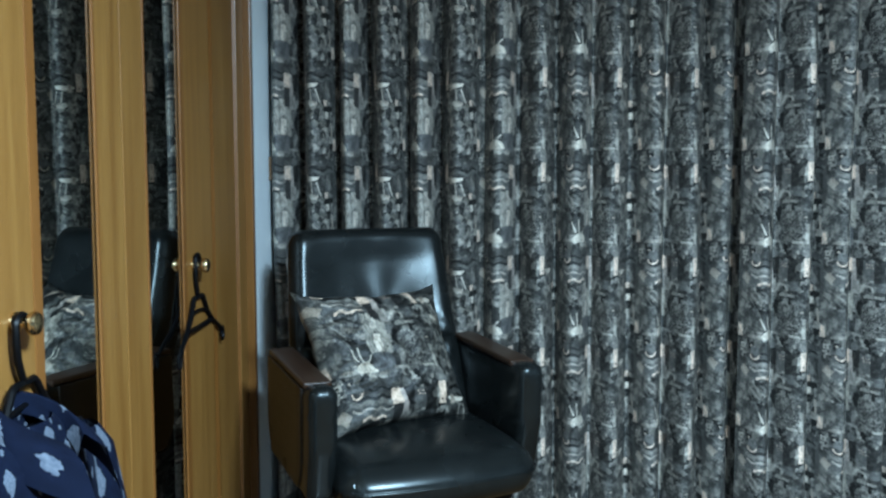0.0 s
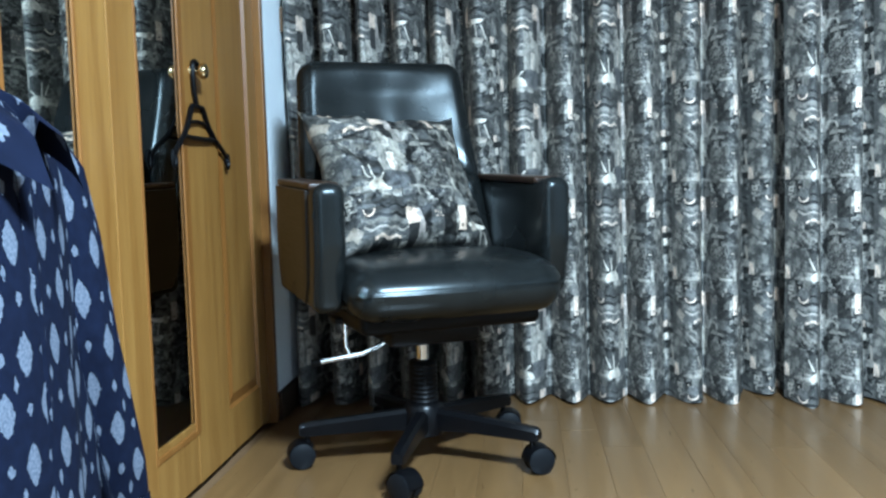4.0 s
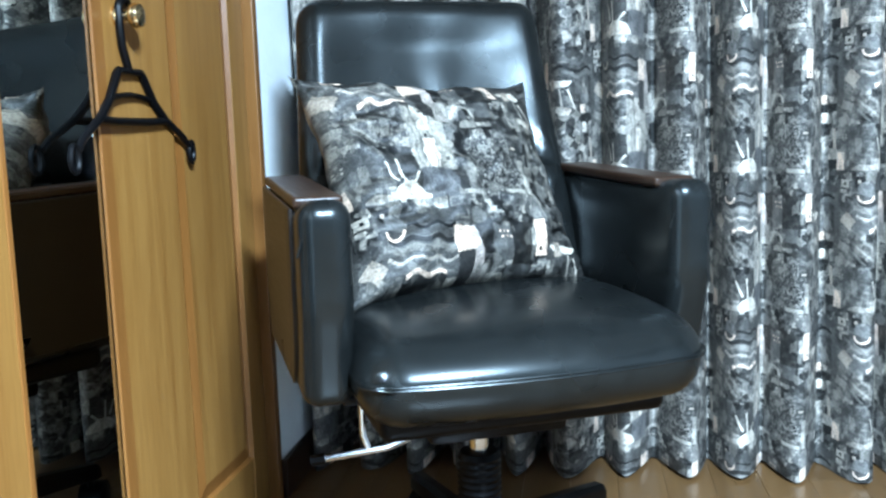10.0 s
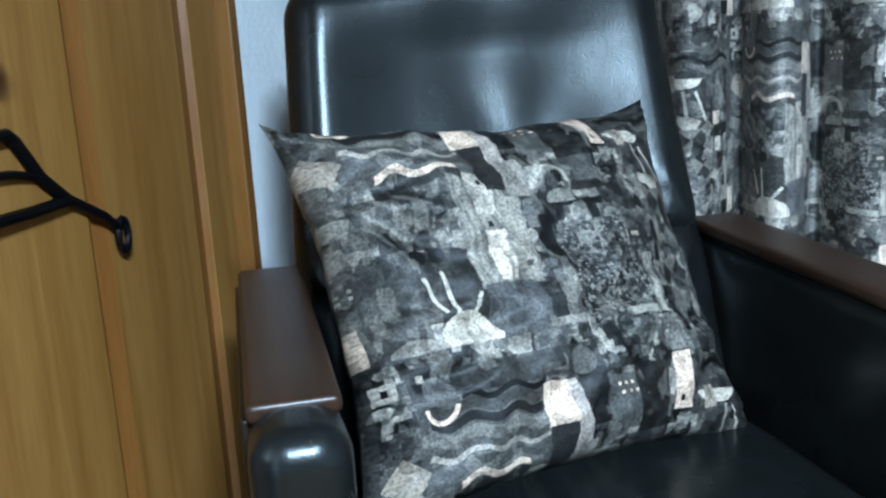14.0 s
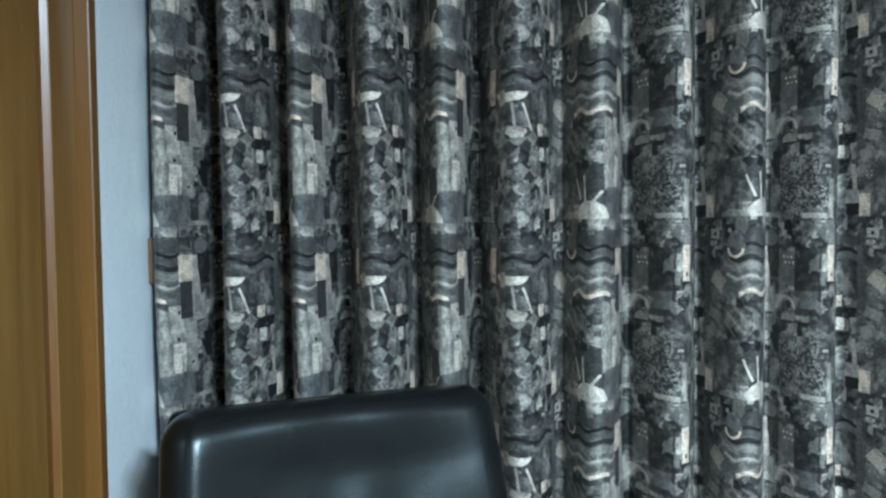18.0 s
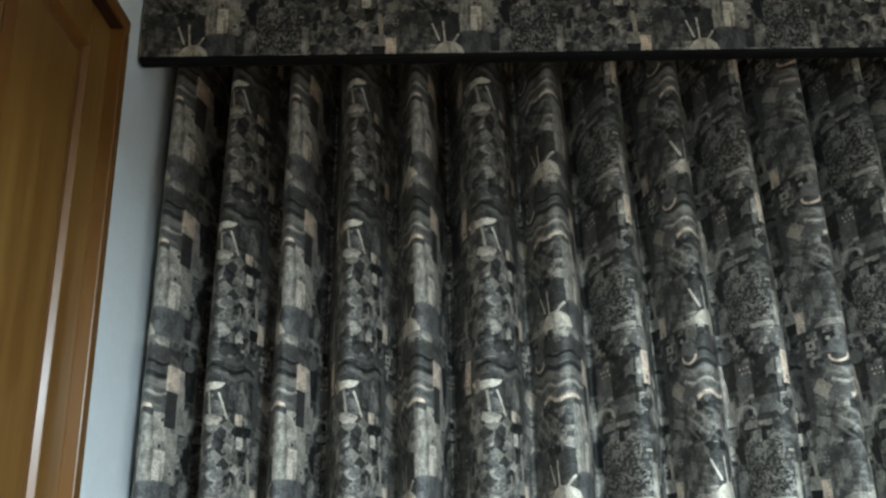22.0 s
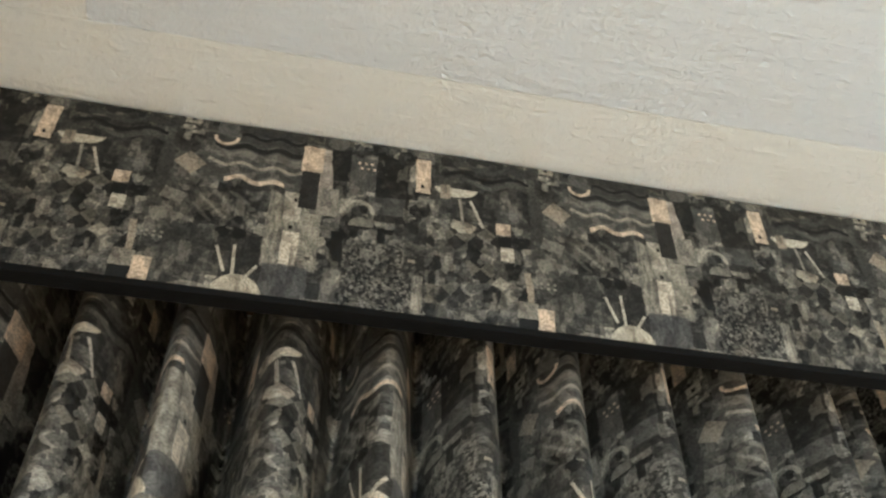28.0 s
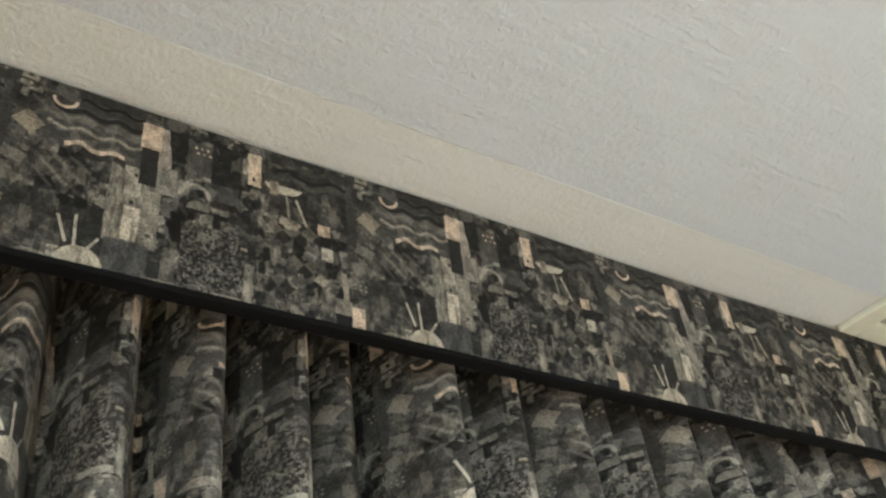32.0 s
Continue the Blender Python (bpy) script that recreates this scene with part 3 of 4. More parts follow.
tagged(part("baseboard", box(LEFT, LEFT + 0.012, 2.395, BACK, 0, 0.075, 0.003), DARK_WOOD, smooth=False), "dark brown wooden skirting at the wall's foot", "baseboard", kind="structure")
tagged(part("ceiling_trim", box(LEFT, LEFT + 0.028, REAR, 2.440, CEIL - 0.044, CEIL, 0.004), TRIM_WOOD, smooth=False), "narrow brown wooden moulding between wall and ceiling", "trim", kind="structure")

# closet casing
casing = tagged(new("trim_casing"), "reddish brown wooden casing round the closet doors", "door casing", kind="structure")
part("casing_post", box(LEFT - 0.05, LEFT + 0.003, OPEN1, OPEN1 + 0.0215, 0, HEAD - 0.001, 0.002), OAK_EDGE, casing, smooth=False)
part("casing_post", box(LEFT - 0.05, LEFT + 0.003, OPEN0 - 0.0215, OPEN0, 0, HEAD - 0.001, 0.002), OAK_EDGE, casing, smooth=False)
part("casing_head", box(LEFT - 0.05, LEFT + 0.003, OPEN0 - 0.0215, OPEN1 + 0.0215, HEAD, HEAD + 0.021, 0.002), OAK_EDGE, casing, smooth=False)
# Added strip: its dark colour stands for shade under the casing head.
part("track", box(LEFT - 0.049, LEFT - 0.001, OPEN0 + 0.001, OPEN1 - 0.001, HEAD - 0.0035, HEAD - 0.0005), SOFFIT_SHADE_WOOD, casing, "strip above the doors, coloured dark for the head's shade", smooth=False)


def knob(y, z, parent):
    turn = Matrix.Translation((DOOR_X, y, z)) @ Matrix.Rotation(radians(90), 4, "Y")
    k = part("knob", lathe([(0.015, 0.0), (0.0155, 0.003), (0.013, 0.005), (0.0065, 0.008), (0.006, 0.014), (0.011, 0.018), (0.0155, 0.023), (0.0165, 0.028), (0.014, 0.033), (0.006, 0.036)], turn), BRASS, parent, "round polished brass knob")
    return k


def closet_door(name, y0, direction):
    """Leaf from the meeting edge y0; across it a mirror between stiles, then a raised panel."""
    d = tagged(new(name), "honey oak closet door with a tall mirror strip and a raised panel", "closet door", kind="structure")
    x0, x1 = DOOR_X - 0.03, DOOR_X
    zb, zt, pb, pt = 0.010, 2.057, 0.113, 1.990

    def span(a, b):
        return (y0 + a, y0 + b) if direction > 0 else (y0 - b, y0 - a)

    for a, b in ((0.002, 0.108), (0.318, 0.512), (0.748, 0.8155)):
        part("stile", box(x0, x1, *span(a, b), zb, zt, 0.0012), OAK, d, smooth=False)
    for a, b in ((0.109, 0.317), (0.513, 0.747)):
        part("bottom_rail", box(x0, x1 - 0.001, *span(a, b), zb, pb, 0.002), OAK, d, smooth=False)
        part("top_rail", box(x0, x1 - 0.001, *span(a, b), pt, zt, 0.002), OAK, d, smooth=False)
    part("mirror", box(x0 + 0.006, x1 - 0.004, *span(0.111, 0.316), pb + 0.002, pt - 0.002), MIRROR, d, "tall narrow mirror glass", smooth=False)
    # beads that hold the mirror
    for a, b in ((0.104, 0.112), (0.305, 0.330)):
        part("mirror_bead", box(x1 - 0.003, x1 + 0.0015, *span(a, b), pb, pt, 0.001), MOULD, d, smooth=False)
    for z0, z1, x in ((pb, pb + 0.012, 0.0015), (pb + 0.012, pb + 0.026, -0.0012), (pt - 0.012, pt, 0.0015), (pt - 0.026, pt - 0.012, -0.0012)):
        part("mirror_bead", box(x1 - 0.0035, x1 + x, *span(0.1125, 0.3045), z0, z1, 0.001), MOULD if x > 0 else OAK, d, smooth=False)
    # raised panel: sloped margin, flat field
    a, b = span(0.514, 0.746)
    made = bmesh.new()
    loops = []
    for inset, x in ((0.0, x1 - 0.0005), (0.004, x1 - 0.0075), (0.026, x1 - 0.0022), (0.030, x1 - 0.0015)):
        loops.append([made.verts.new((x, yy, zz)) for yy, zz in ((a + inset, pb + inset), (b - inset, pb + inset), (b - inset, pt - inset), (a + inset, pt - inset))])
    made.faces.new(loops[-1])
    margin = bmesh.new()
    rings = [[margin.verts.new(v.co) for v in loop] for loop in loops]
    for v in [v for loop in loops[:-1] for v in loop]:
        made.verts.remove(v)
    for p, q in zip(rings, rings[1:]):
        for i in range(4):
            margin.faces.new((p[i], p[(i + 1) % 4], q[(i + 1) % 4], q[i]))
    field = part("panel", made, OAK, d, smooth=False)
    bmesh.ops.recalc_face_normals(margin, faces=margin.faces[:])
    part("panel_margin", margin, MOULD, field, "darker reddish groove round the panel", smooth=False)
    return d


door_1 = closet_door("door_1", 1.556, 1)
door_2 = closet_door("door_2", 1.5555, -1)
KNOB_1, KNOB_2 = (1.172, 0.841), (1.926, 0.845)
knob(*KNOB_2, door_1)
knob(*KNOB_1, door_2)

# frame in the ceiling by the far end of the pelmet
hatch = tagged(new("ceiling_hatch"), "cream framed beige hatch flush with the ceiling", "ceiling hatch")
HX, HY = 1.56, 2.43
part("hatch_frame", box(HX, HX + 0.045, HY - 0.62, HY, CEIL - 0.014, CEIL - 0.001, 0.003), CREAM_PAINT, hatch, smooth=False)
part("hatch_frame", box(HX + 0.046, HX + 0.6, HY - 0.045, HY, CEIL - 0.014, CEIL - 0.001, 0.003), CREAM_PAINT, hatch, smooth=False)
part("hatch_frame", box(HX + 0.046, HX + 0.6, HY - 0.62, HY - 0.575, CEIL - 0.014, CEIL - 0.001, 0.003), CREAM_PAINT, hatch, smooth=False)
part("hatch_frame", box(HX + 0.601, HX + 0.646, HY - 0.62, HY, CEIL - 0.014, CEIL - 0.001, 0.003), CREAM_PAINT, hatch, smooth=False)
part("hatch_board", box(HX + 0.047, HX + 0.599, HY - 0.574, HY - 0.046, CEIL - 0.006, CEIL - 0.001), BEIGE, hatch, smooth=False)

# ---- curtains ----
REPEAT_FOLD = 0.201   # cloth in one fold: two folds to a repeat of the print
RECT_TOP = 1.066      # height at which a cream block begins on the curtains


def fold(t, wide, deep):
    """From a crest (t = 0) down to the valley (t = 1): sideways and backward place; the crest is rounder than the valley."""
    return wide * (t + 0.13 * math.sin(math.pi * t)), deep * (1 - math.cos(math.pi * t)) / 2


def arc_share(wide, deep, steps=24):
    """Part of the cloth used up from the crest to each step of a flank."""
    pts = [Vector(fold(i / steps, wide, deep)) for i in range(steps + 1)]
    run = [0.0]
    for a, b in zip(pts, pts[1:]):
        run.append(run[-1] + (b - a).length)
    return [r / run[-1] for r in run]


def curtain(name, crests, front, print_at, valley_of, zb, label, seed, begin=-1.0, setback=None):
    """Hanging cloth: crests gives the folds' middles, print_at(c) the print's place on each, valley_of(c) the place, depth and print share of the valley after it."""
    rnd = random.Random(seed)
    cur = tagged(new(name), label, "curtain")
    lean = [rnd.uniform(-0.009, 0.009) for _ in crests]
    deep = [rnd.uniform(0.90, 1.10) for _ in range(len(crests) + 1)]
    phase = [rnd.uniform(0, 6.28) for _ in crests]
    top = 2.255
    heights = [zb + (top - zb) * i / 70 for i in range(71)]
    steps = 24
    count = len(crests)
    shares = {}
    rows, uvs = [], []
    for z in heights:
        h = min(1.0, (z - zb) / 2.15)
        pinch = max(0.0, (h - 0.70) / 0.30) ** 1.3
        loose = 1 - h
        row, uv = [], []
        for c in range(count):
            sway = lean[c] * loose + 0.003 * math.sin(5.0 * z + phase[c]) * (1 - pinch)
            ripple = 0.004 * math.sin(3.1 * z + phase[c])
            for side in (-1, 1):
                v = c if side > 0 else c - 1
                other = min(count - 1, max(0, c + side))
                gap = abs(crests[other] - crests[c]) or 0.102
                at, dip, share = valley_of(v)
                wide = gap * (at if side > 0 else 1 - at)
                dip *= deep[v + 1] * (1 + 0.45 * pinch + 0.10 * loose)
                span = (print_at(other) - print_at(c)) if other != c else side * REPEAT_FOLD
                cloth = abs(span) * (share if side > 0 else 1 - share)
                key = (round(wide, 3), round(dip, 3))
                if key not in shares:
                    shares[key] = arc_share(wide, dip, steps)
                order = range(steps, 0, -1) if side < 0 else range(0, steps + (c == count - 1))
                for i in order:
                    t = i / steps
                    if c == 0 and side < 0 and -t < begin:
                        continue
                    along, back = fold(t, wide, dip)
                    near = math.cos(math.pi * t / 2)
                    flank = 0.004 * loose * math.sin(5 * t + phase[c] + 2.0 * z) * math.sin(math.pi * t)
                    x = crests[c] + side * along + sway * near
                    y = front + 0.030 * pinch + (setback(c) if setback else 0.0) + back + flank + ripple * near
                    row.append(Vector((x, y, z + (0.004 * math.sin(phase[c] + 3 * t) if z == zb else 0))))
                    uv.append((print_at(c) + side * cloth * shares[key][i], RECT_TOP - z + 0.003 * math.sin(phase[c]) * near))
        rows.append(row)
        uvs.append(uv)
    made = sheet(rows, uvs)
    bmesh.ops.recalc_face_normals(made, faces=made.faces[:])
    part("cloth", made, CURTAIN, cur, sharp=180)
    hem = sheet([[p + Vector((0, -0.0015 - 0.001 * k, 0.028 * k)) for p in rows[0]] for k in (0, 1)], [[(a, b - 0.028 * k) for a, b in uvs[0]] for k in (0, 1)])
    part("hem", hem, CURTAIN, cur, sharp=180)
    return cur


def left_print(c):
    """Folds with the waves alternate with folds that show the boat, further on the dotted field."""
    base = c * REPEAT_FOLD
    if c % 2 == 0:
        return base - 0.021 - 0.006 * max(0, min(c, 6) - 4) - (0.030 + 0.009 * (c - 8) if c > 7 else 0.0)
    return base - 0.021 - (0.060 if c > 6 else 0.0)


def left_valley(c):
    """Beside the wall every second valley is deep and narrow; the others lie open towards the room."""
    if c % 2 == 0:
        return (0.46, 0.140, 0.46) if c < 6 else (0.52, 0.105, 0.5)
    return (0.60, 0.112, 0.57) if c < 6 else (0.54, 0.112, 0.53)


left_crests = [-0.568, -0.471, -0.371, -0.270, -0.168, -0.058] + [-0.157 + 0.1052 * (i + 1) for i in range(1, 10)]
curtain("curtain", left_crests, FRONT, left_print, left_valley, 0.005, "grey and cream abstract print curtain in deep floor-length folds", 3, setback=lambda c: 0.0 if c < 12 else 0.075)
right_crests = [0.772 + 0.105 * i for i in range(15)]
curtain("curtain", right_crests, FRONT - 0.042, lambda c: -0.062 + c * (REPEAT_FOLD - 0.011), lambda c: (0.5, 0.108, 0.5), 0.003, "grey and cream print curtain overlapping its neighbour at the edge", 5, -0.75)

# pelmet: a covered board with a black braid at its lower edge
PEL0, PEL1, PB, PT, PY = -0.600, RIGHT - 0.002, 2.046, CEIL - 0.002, 2.437
pelmet = tagged(new("pelmet"), "flat pelmet covered in the same black and cream printed cloth", "pelmet")
rows, uvs = [], []
prof = [(PY + 0.016, PB), (PY + 0.004, PB), (PY, PB + 0.004), (PY - 0.002, PB + 0.08), (PY - 0.002, PT - 0.09), (PY, PT - 0.004), (PY + 0.016, PT)]
for y, z in prof:
    row, uv = [], []
    for i in range(121):
        x = PEL0 + (PEL1 - PEL0) * i / 120
        row.append(Vector((x, y - 0.0015 * math.sin(9 * x + 14 * z), z)))
        uv.append((x + 0.068, 2.261 - z))
    rows.append(row)
    uvs.append(uv)
part("cover", sheet(rows, uvs), DIMMED_CLOTH, pelmet, sharp=60)
part("board", box(PEL0 + 0.002, PEL1, PY + 0.008, PY + 0.02, PB + 0.003, PT - 0.001), BLACK_BRAID, pelmet, smooth=False)
part("top_board", box(PEL0 + 0.002, PEL1, PY + 0.021, BACK - 0.002, PT - 0.02, PT - 0.002), TRIM_WOOD, pelmet, smooth=False)
part("braid", box(PEL0 + 0.001, PEL1, PY - 0.0025, PY + 0.019, PB - 0.005, PB + 0.003, 0.0015), BLACK_BRAID, pelmet, "black braid along the lower edge", smooth=False)
part("rail", box(PEL0 + 0.02, PEL1, FRONT + 0.03, FRONT + 0.05, 2.165, 2.185, 0.003), BLACK_PAINT, pelmet, smooth=False)

# ---- office chair ----
TURN_CHAIR = 25.0
chair = thing("office_chair", pose(-0.183, 2.07, 0, 0, 0, TURN_CHAIR), "black leather swivel office chair with walnut arm caps, on five casters", "office chair")


def seat_shape(p):
    top = max(0.0, p.z / 0.056)
    x, y = p.x / 0.23, p.y / 0.24
    z = p.z + 0.012 * top * (1 - x * x) * (1 - 0.5 * y * y)
    if p.y < 0:
        z -= 0.020 * abs(y) ** 4 * top                     # waterfall front
    # plan: the front bows out
    return Vector((p.x * (1 - 0.03 * max(0, y)), p.y - 0.026 * (1 - x * x) * max(0.0, -y), z))


seat = part("seat", pad(0.445, 0.50, 0.112, 0.054, 18, seat_shape, 9), LEATHER, chair)
seat.location = (0.006, -0.008, 0.401)
def seat_line(z, out=0.0):
    """A closed line round the seat at one height of the cushion."""
    line = []
    hx, hy, r = 0.2225 + out, 0.25 + out, 0.042
    for cx, cy, a0 in ((hx - r, hy - r, 0), (-hx + r, hy - r, 90), (-hx + r, -hy + r, 180), (hx - r, -hy + r, 270)):
        for k in range(9):
            a = radians(a0 + 90 * k / 8)
            line.append(seat_shape(Vector((cx + r * math.cos(a), cy + r * math.sin(a), z))))
        nxt = {0: (-hx + r, hy), 90: (-hx, -hy + r), 180: (hx - r, -hy), 270: (hx, hy - r)}[a0]
        last = Vector((cx, cy, 0)) + r * Vector((math.cos(radians(a0 + 90)), math.sin(radians(a0 + 90)), 0))
        for k in range(1, 8):
            q = last.lerp(Vector((*nxt, 0)), k / 8)
            line.append(seat_shape(Vector((q.x, q.y, z))))
    return line


for z in (0.007, 0.001):
    part("seat_piping", tube(seat_line(z, -0.0004), 0.0017, 6, True), LEATHER, seat, "stitched welt round the cushion")
shell = part("seat_shell", pad(0.38, 0.39, 0.04, 0.015, 6), BLACK_PLASTIC, chair)
shell.location = (0.006, 0.0, 0.335)
part("mechanism", box(-0.10, 0.10, -0.10, 0.13, 0.27, 0.328, 0.012), BLACK_PAINT, chair)
part("side_bracket", box(-0.20, 0.20, -0.03, 0.03, 0.318, 0.332, 0.004), BLACK_PAINT, chair)


def back_shape(p):
    # p.z along the back, p.y its thickness (front is negative)
    h = p.z / 0.24
    x = p.x / 0.2
    front = max(0.0, -p.y / 0.04)
    y = p.y + front * 0.019 * max(0.0, 1 - (x / 0.95) ** 2) * min(1.0, max(0.0, (1.05 - abs(h)) / 0.35))
    y -= front * 0.010 * math.exp(-((h + 0.5) / 0.35) ** 2) * (1 - x * x)
    # a seam across, with creases that fan out from its ends
    y += front * 0.008 * math.exp(-((h + 0.19) / 0.03) ** 2)
    for s in (-1, 1):
        dx, dz = x - 1.02 * s, h + 0.19
        r = math.hypot(dx, dz * 1.2)
        fan = math.sin(9 * math.atan2(dz * 1.2, -s * dx) + 0.6)
        y += front * 0.0032 * fan * math.exp(-((r - 0.22) / 0.17) ** 2)
    y += front * 0.0022 * noise.noise(Vector((2.2 * x, 3.0 * h, 7.7)))
    dx, dz = x - 0.1, h - 0.05
    y += front * 0.0007 * math.sin(7 * math.atan2(dz, dx)) * math.exp(-((math.hypot(dx, dz) - 0.45) / 0.25) ** 2)
    wide = 1.0 + 0.075 * (-h) if h < 0.3 else 1.0 - 0.06 * (h - 0.3) - 0.0225
    return Vector((p.x * wide + 0.006 * max(0.0, -h), y, p.z))


back = part("backrest", pad(0.438, 0.085, 0.51, 0.042, 30, back_shape, 5), LEATHER, chair)
back.matrix_local = pose(0.009, 0.232, 0.655, -16, 0, 0)
rear = part("back_shell", pad(0.392, 0.03, 0.48, 0.014, 6, lambda p: Vector((p.x * (1.0 - 0.10 * max(0, p.z)), p.y + 0.02 * (p.x / 0.2) ** 2, p.z))), LEATHER, chair)
rear.matrix_local = pose(0.012, 0.282, 0.662, -16, 0, 0)
part("back_stem", tube(bezier((0, 0.12, 0.30), (0, 0.26, 0.29), (0, 0.30, 0.36), (0, 0.275, 0.5), 10), 0.022, 8, flat=0.5), BLACK_PAINT, chair)

def arm_shape(p):
    """The front swells a little and rises to the cap's height; the foot draws back."""
    fore = min(1.0, max(0.0, (-p.y - 0.135) / 0.02))
    lift = 0.0085 * fore * max(0.0, p.z / 0.14)
    return Vector((p.x * (1 + 0.08 * max(0.0, -p.y / 0.2)), p.y + (0.03 * max(0.0, -p.z / 0.14) if p.y < 0 else 0.0), p.z + lift))


for side in (-1, 1):
    arm = part("armrest", pad(0.058, 0.395, 0.245, 0.022, 12, arm_shape, 4), LEATHER, chair)
    arm.matrix_local = pose(0.008 + side * 0.247, 0.012 + 0.02 * side, 0.4885, 2.0, 0, 0)
    cap = part("arm_cap", pad(0.0605, 0.342, 0.014, 0.005, 6, None, 3), DARK_WOOD, arm, "dark varnished walnut arm cap")
    cap.location = (0, 0.030, 0.123)
    board = part("arm_panel", pad(0.008, 0.325, 0.224, 0.0035, 8, lambda p: Vector((p.x, p.y + 0.05 * max(0.0, (-p.z - 0.03) / 0.1) ** 2 * (1 if p.y < 0 else -1), p.z)), 2), ARM_WOOD, arm, "very dark glossy outer panel of the arm")
    board.location = (side * 0.0305, 0.034, 0.004)
    part("arm_seam", tube([(-0.0335 + 0.067 * i / 12, -0.19 + 0.0035 * ((i - 6) / 6) ** 2, 0.066 + 0.035 * (1 - ((i - 6) / 6) ** 4)) for i in range(13)], 0.0016, 6), LEATHER, arm)

part("piston", lathe([(0.014, 0.20), (0.014, 0.275)]), CHROME, chair, "bright steel gas piston")
bellow = [(0.026, 0.075)]
for i in range(12):
    bellow += [(0.0305, 0.100 + 0.010 * i), (0.0325, 0.104 + 0.010 * i), (0.0305, 0.108 + 0.010 * i)]
bellow += [(0.028, 0.222), (0.016, 0.224)]
part("column_sleeve", lathe(bellow, sides=28), BLACK_PLASTIC, chair, "ribbed black sleeve round the gas column")
part("hub", lathe([(0.02, 0.055), (0.042, 0.06), (0.045, 0.075), (0.043, 0.12), (0.036, 0.128)], sides=28), BLACK_PAINT, chair)
for ang in (-23, 49, 121, 193, 265):
    a = radians(ang - TURN_CHAIR)
    made = bmesh.new()
    rings = []
    for r, w, z0, z1 in ((0.03, 0.0165, 0.070, 0.118), (0.10, 0.0145, 0.074, 0.112), (0.20, 0.014, 0.072, 0.104), (0.264, 0.0135, 0.070, 0.098), (0.272, 0.0115, 0.073, 0.093)):
        rings.append([made.verts.new((r, sy * w * k, z)) for sy, k, z in ((-1, 1.0, z0), (1, 1.0, z0), (1, 1.0, z1 - 0.008), (1, 0.55, z1), (-1, 0.55, z1), (-1, 1.0, z1 - 0.008))])
    for p, q in zip(rings, rings[1:]):
        for i in range(6):
            made.faces.new((p[i], p[(i + 1) % 6], q[(i + 1) % 6], q[i]))
    made.faces.new(rings[0][::-1])
    made.faces.new(rings[-1])
    bmesh.ops.recalc_face_normals(made, faces=made.faces[:])
    made.transform(Matrix.Rotation(a, 4, "Z"))
    part("leg", made, BLACK_PAINT, chair, sharp=30)
    swing = random.Random(ang).uniform(-0.9, 0.9)
    m = Matrix.Rotation(a, 4, "Z") @ Matrix.Translation((0.255, 0, 0)) @ Matrix.Rotation(swing + (0.5 if ang == 265 else 0), 4, "Z")
    caster = part("caster", lathe([(0.006, 0.05), (0.0062, 0.078), (0.010, 0.079), (0.010, 0.082)], m, 12), BLACK_PAINT, chair, "twin-wheel caster on a dark stem")
    for side in (-1, 1):
        wheel = lathe([(0.012, 0.0), (0.022, 0.001), (0.0275, 0.005), (0.029, 0.011), (0.0275, 0.018), (0.02, 0.0205), (0.008, 0.022)], m @ Matrix.Translation((0.014, side * 0.003, 0.0292)) @ Matrix.Rotation(radians(-90 * side), 4, "X"), 24)
        part("wheel", wheel, RUBBER, caster)
    hood = bmesh.new()
    ringsh = []
    for t in [math.pi * i / 10 for i in range(11)]:
        ringsh.append([hood.verts.new((0.014 + 0.0315 * math.cos(t), y, 0.0292 + 0.0315 * math.sin(t))) for y in (-0.020, 0.020)])
    for p, q in zip(ringsh, ringsh[1:]):
        hood.faces.new((p[0], p[1], q[1], q[0]))
    hood.transform(m)
    part("hood", hood, BLACK_PLASTIC, caster)

# height lever: world places brought into the chair's own frame
inv = pose(-0.183, 2.07, 0, 0, 0, TURN_CHAIR).inverted()
lv = [inv @ Vector(p) for p in ((-0.16, 2.02, 0.295), (-0.24, 2.0, 0.285), (-0.275, 1.995, 0.262), (-0.30, 1.992, 0.252), (-0.392, 1.982, 0.236))]
lever = part("lever", tube(lv, 0.0055, 8), CHROME, chair, "bent chrome height lever")
part("lever_tip", tube([inv @ Vector((-0.388, 1.982, 0.2365)), inv @ Vector((-0.408, 1.980, 0.233))], 0.0085, 8), BLACK_PLASTIC, lever)
part("lever_rod", tube([inv @ Vector((-0.335, 1.99, 0.335)), inv @ Vector((-0.335, 1.99, 0.27)), inv @ Vector((-0.326, 1.989, 0.247))], 0.0045, 8), CHROME, lever)


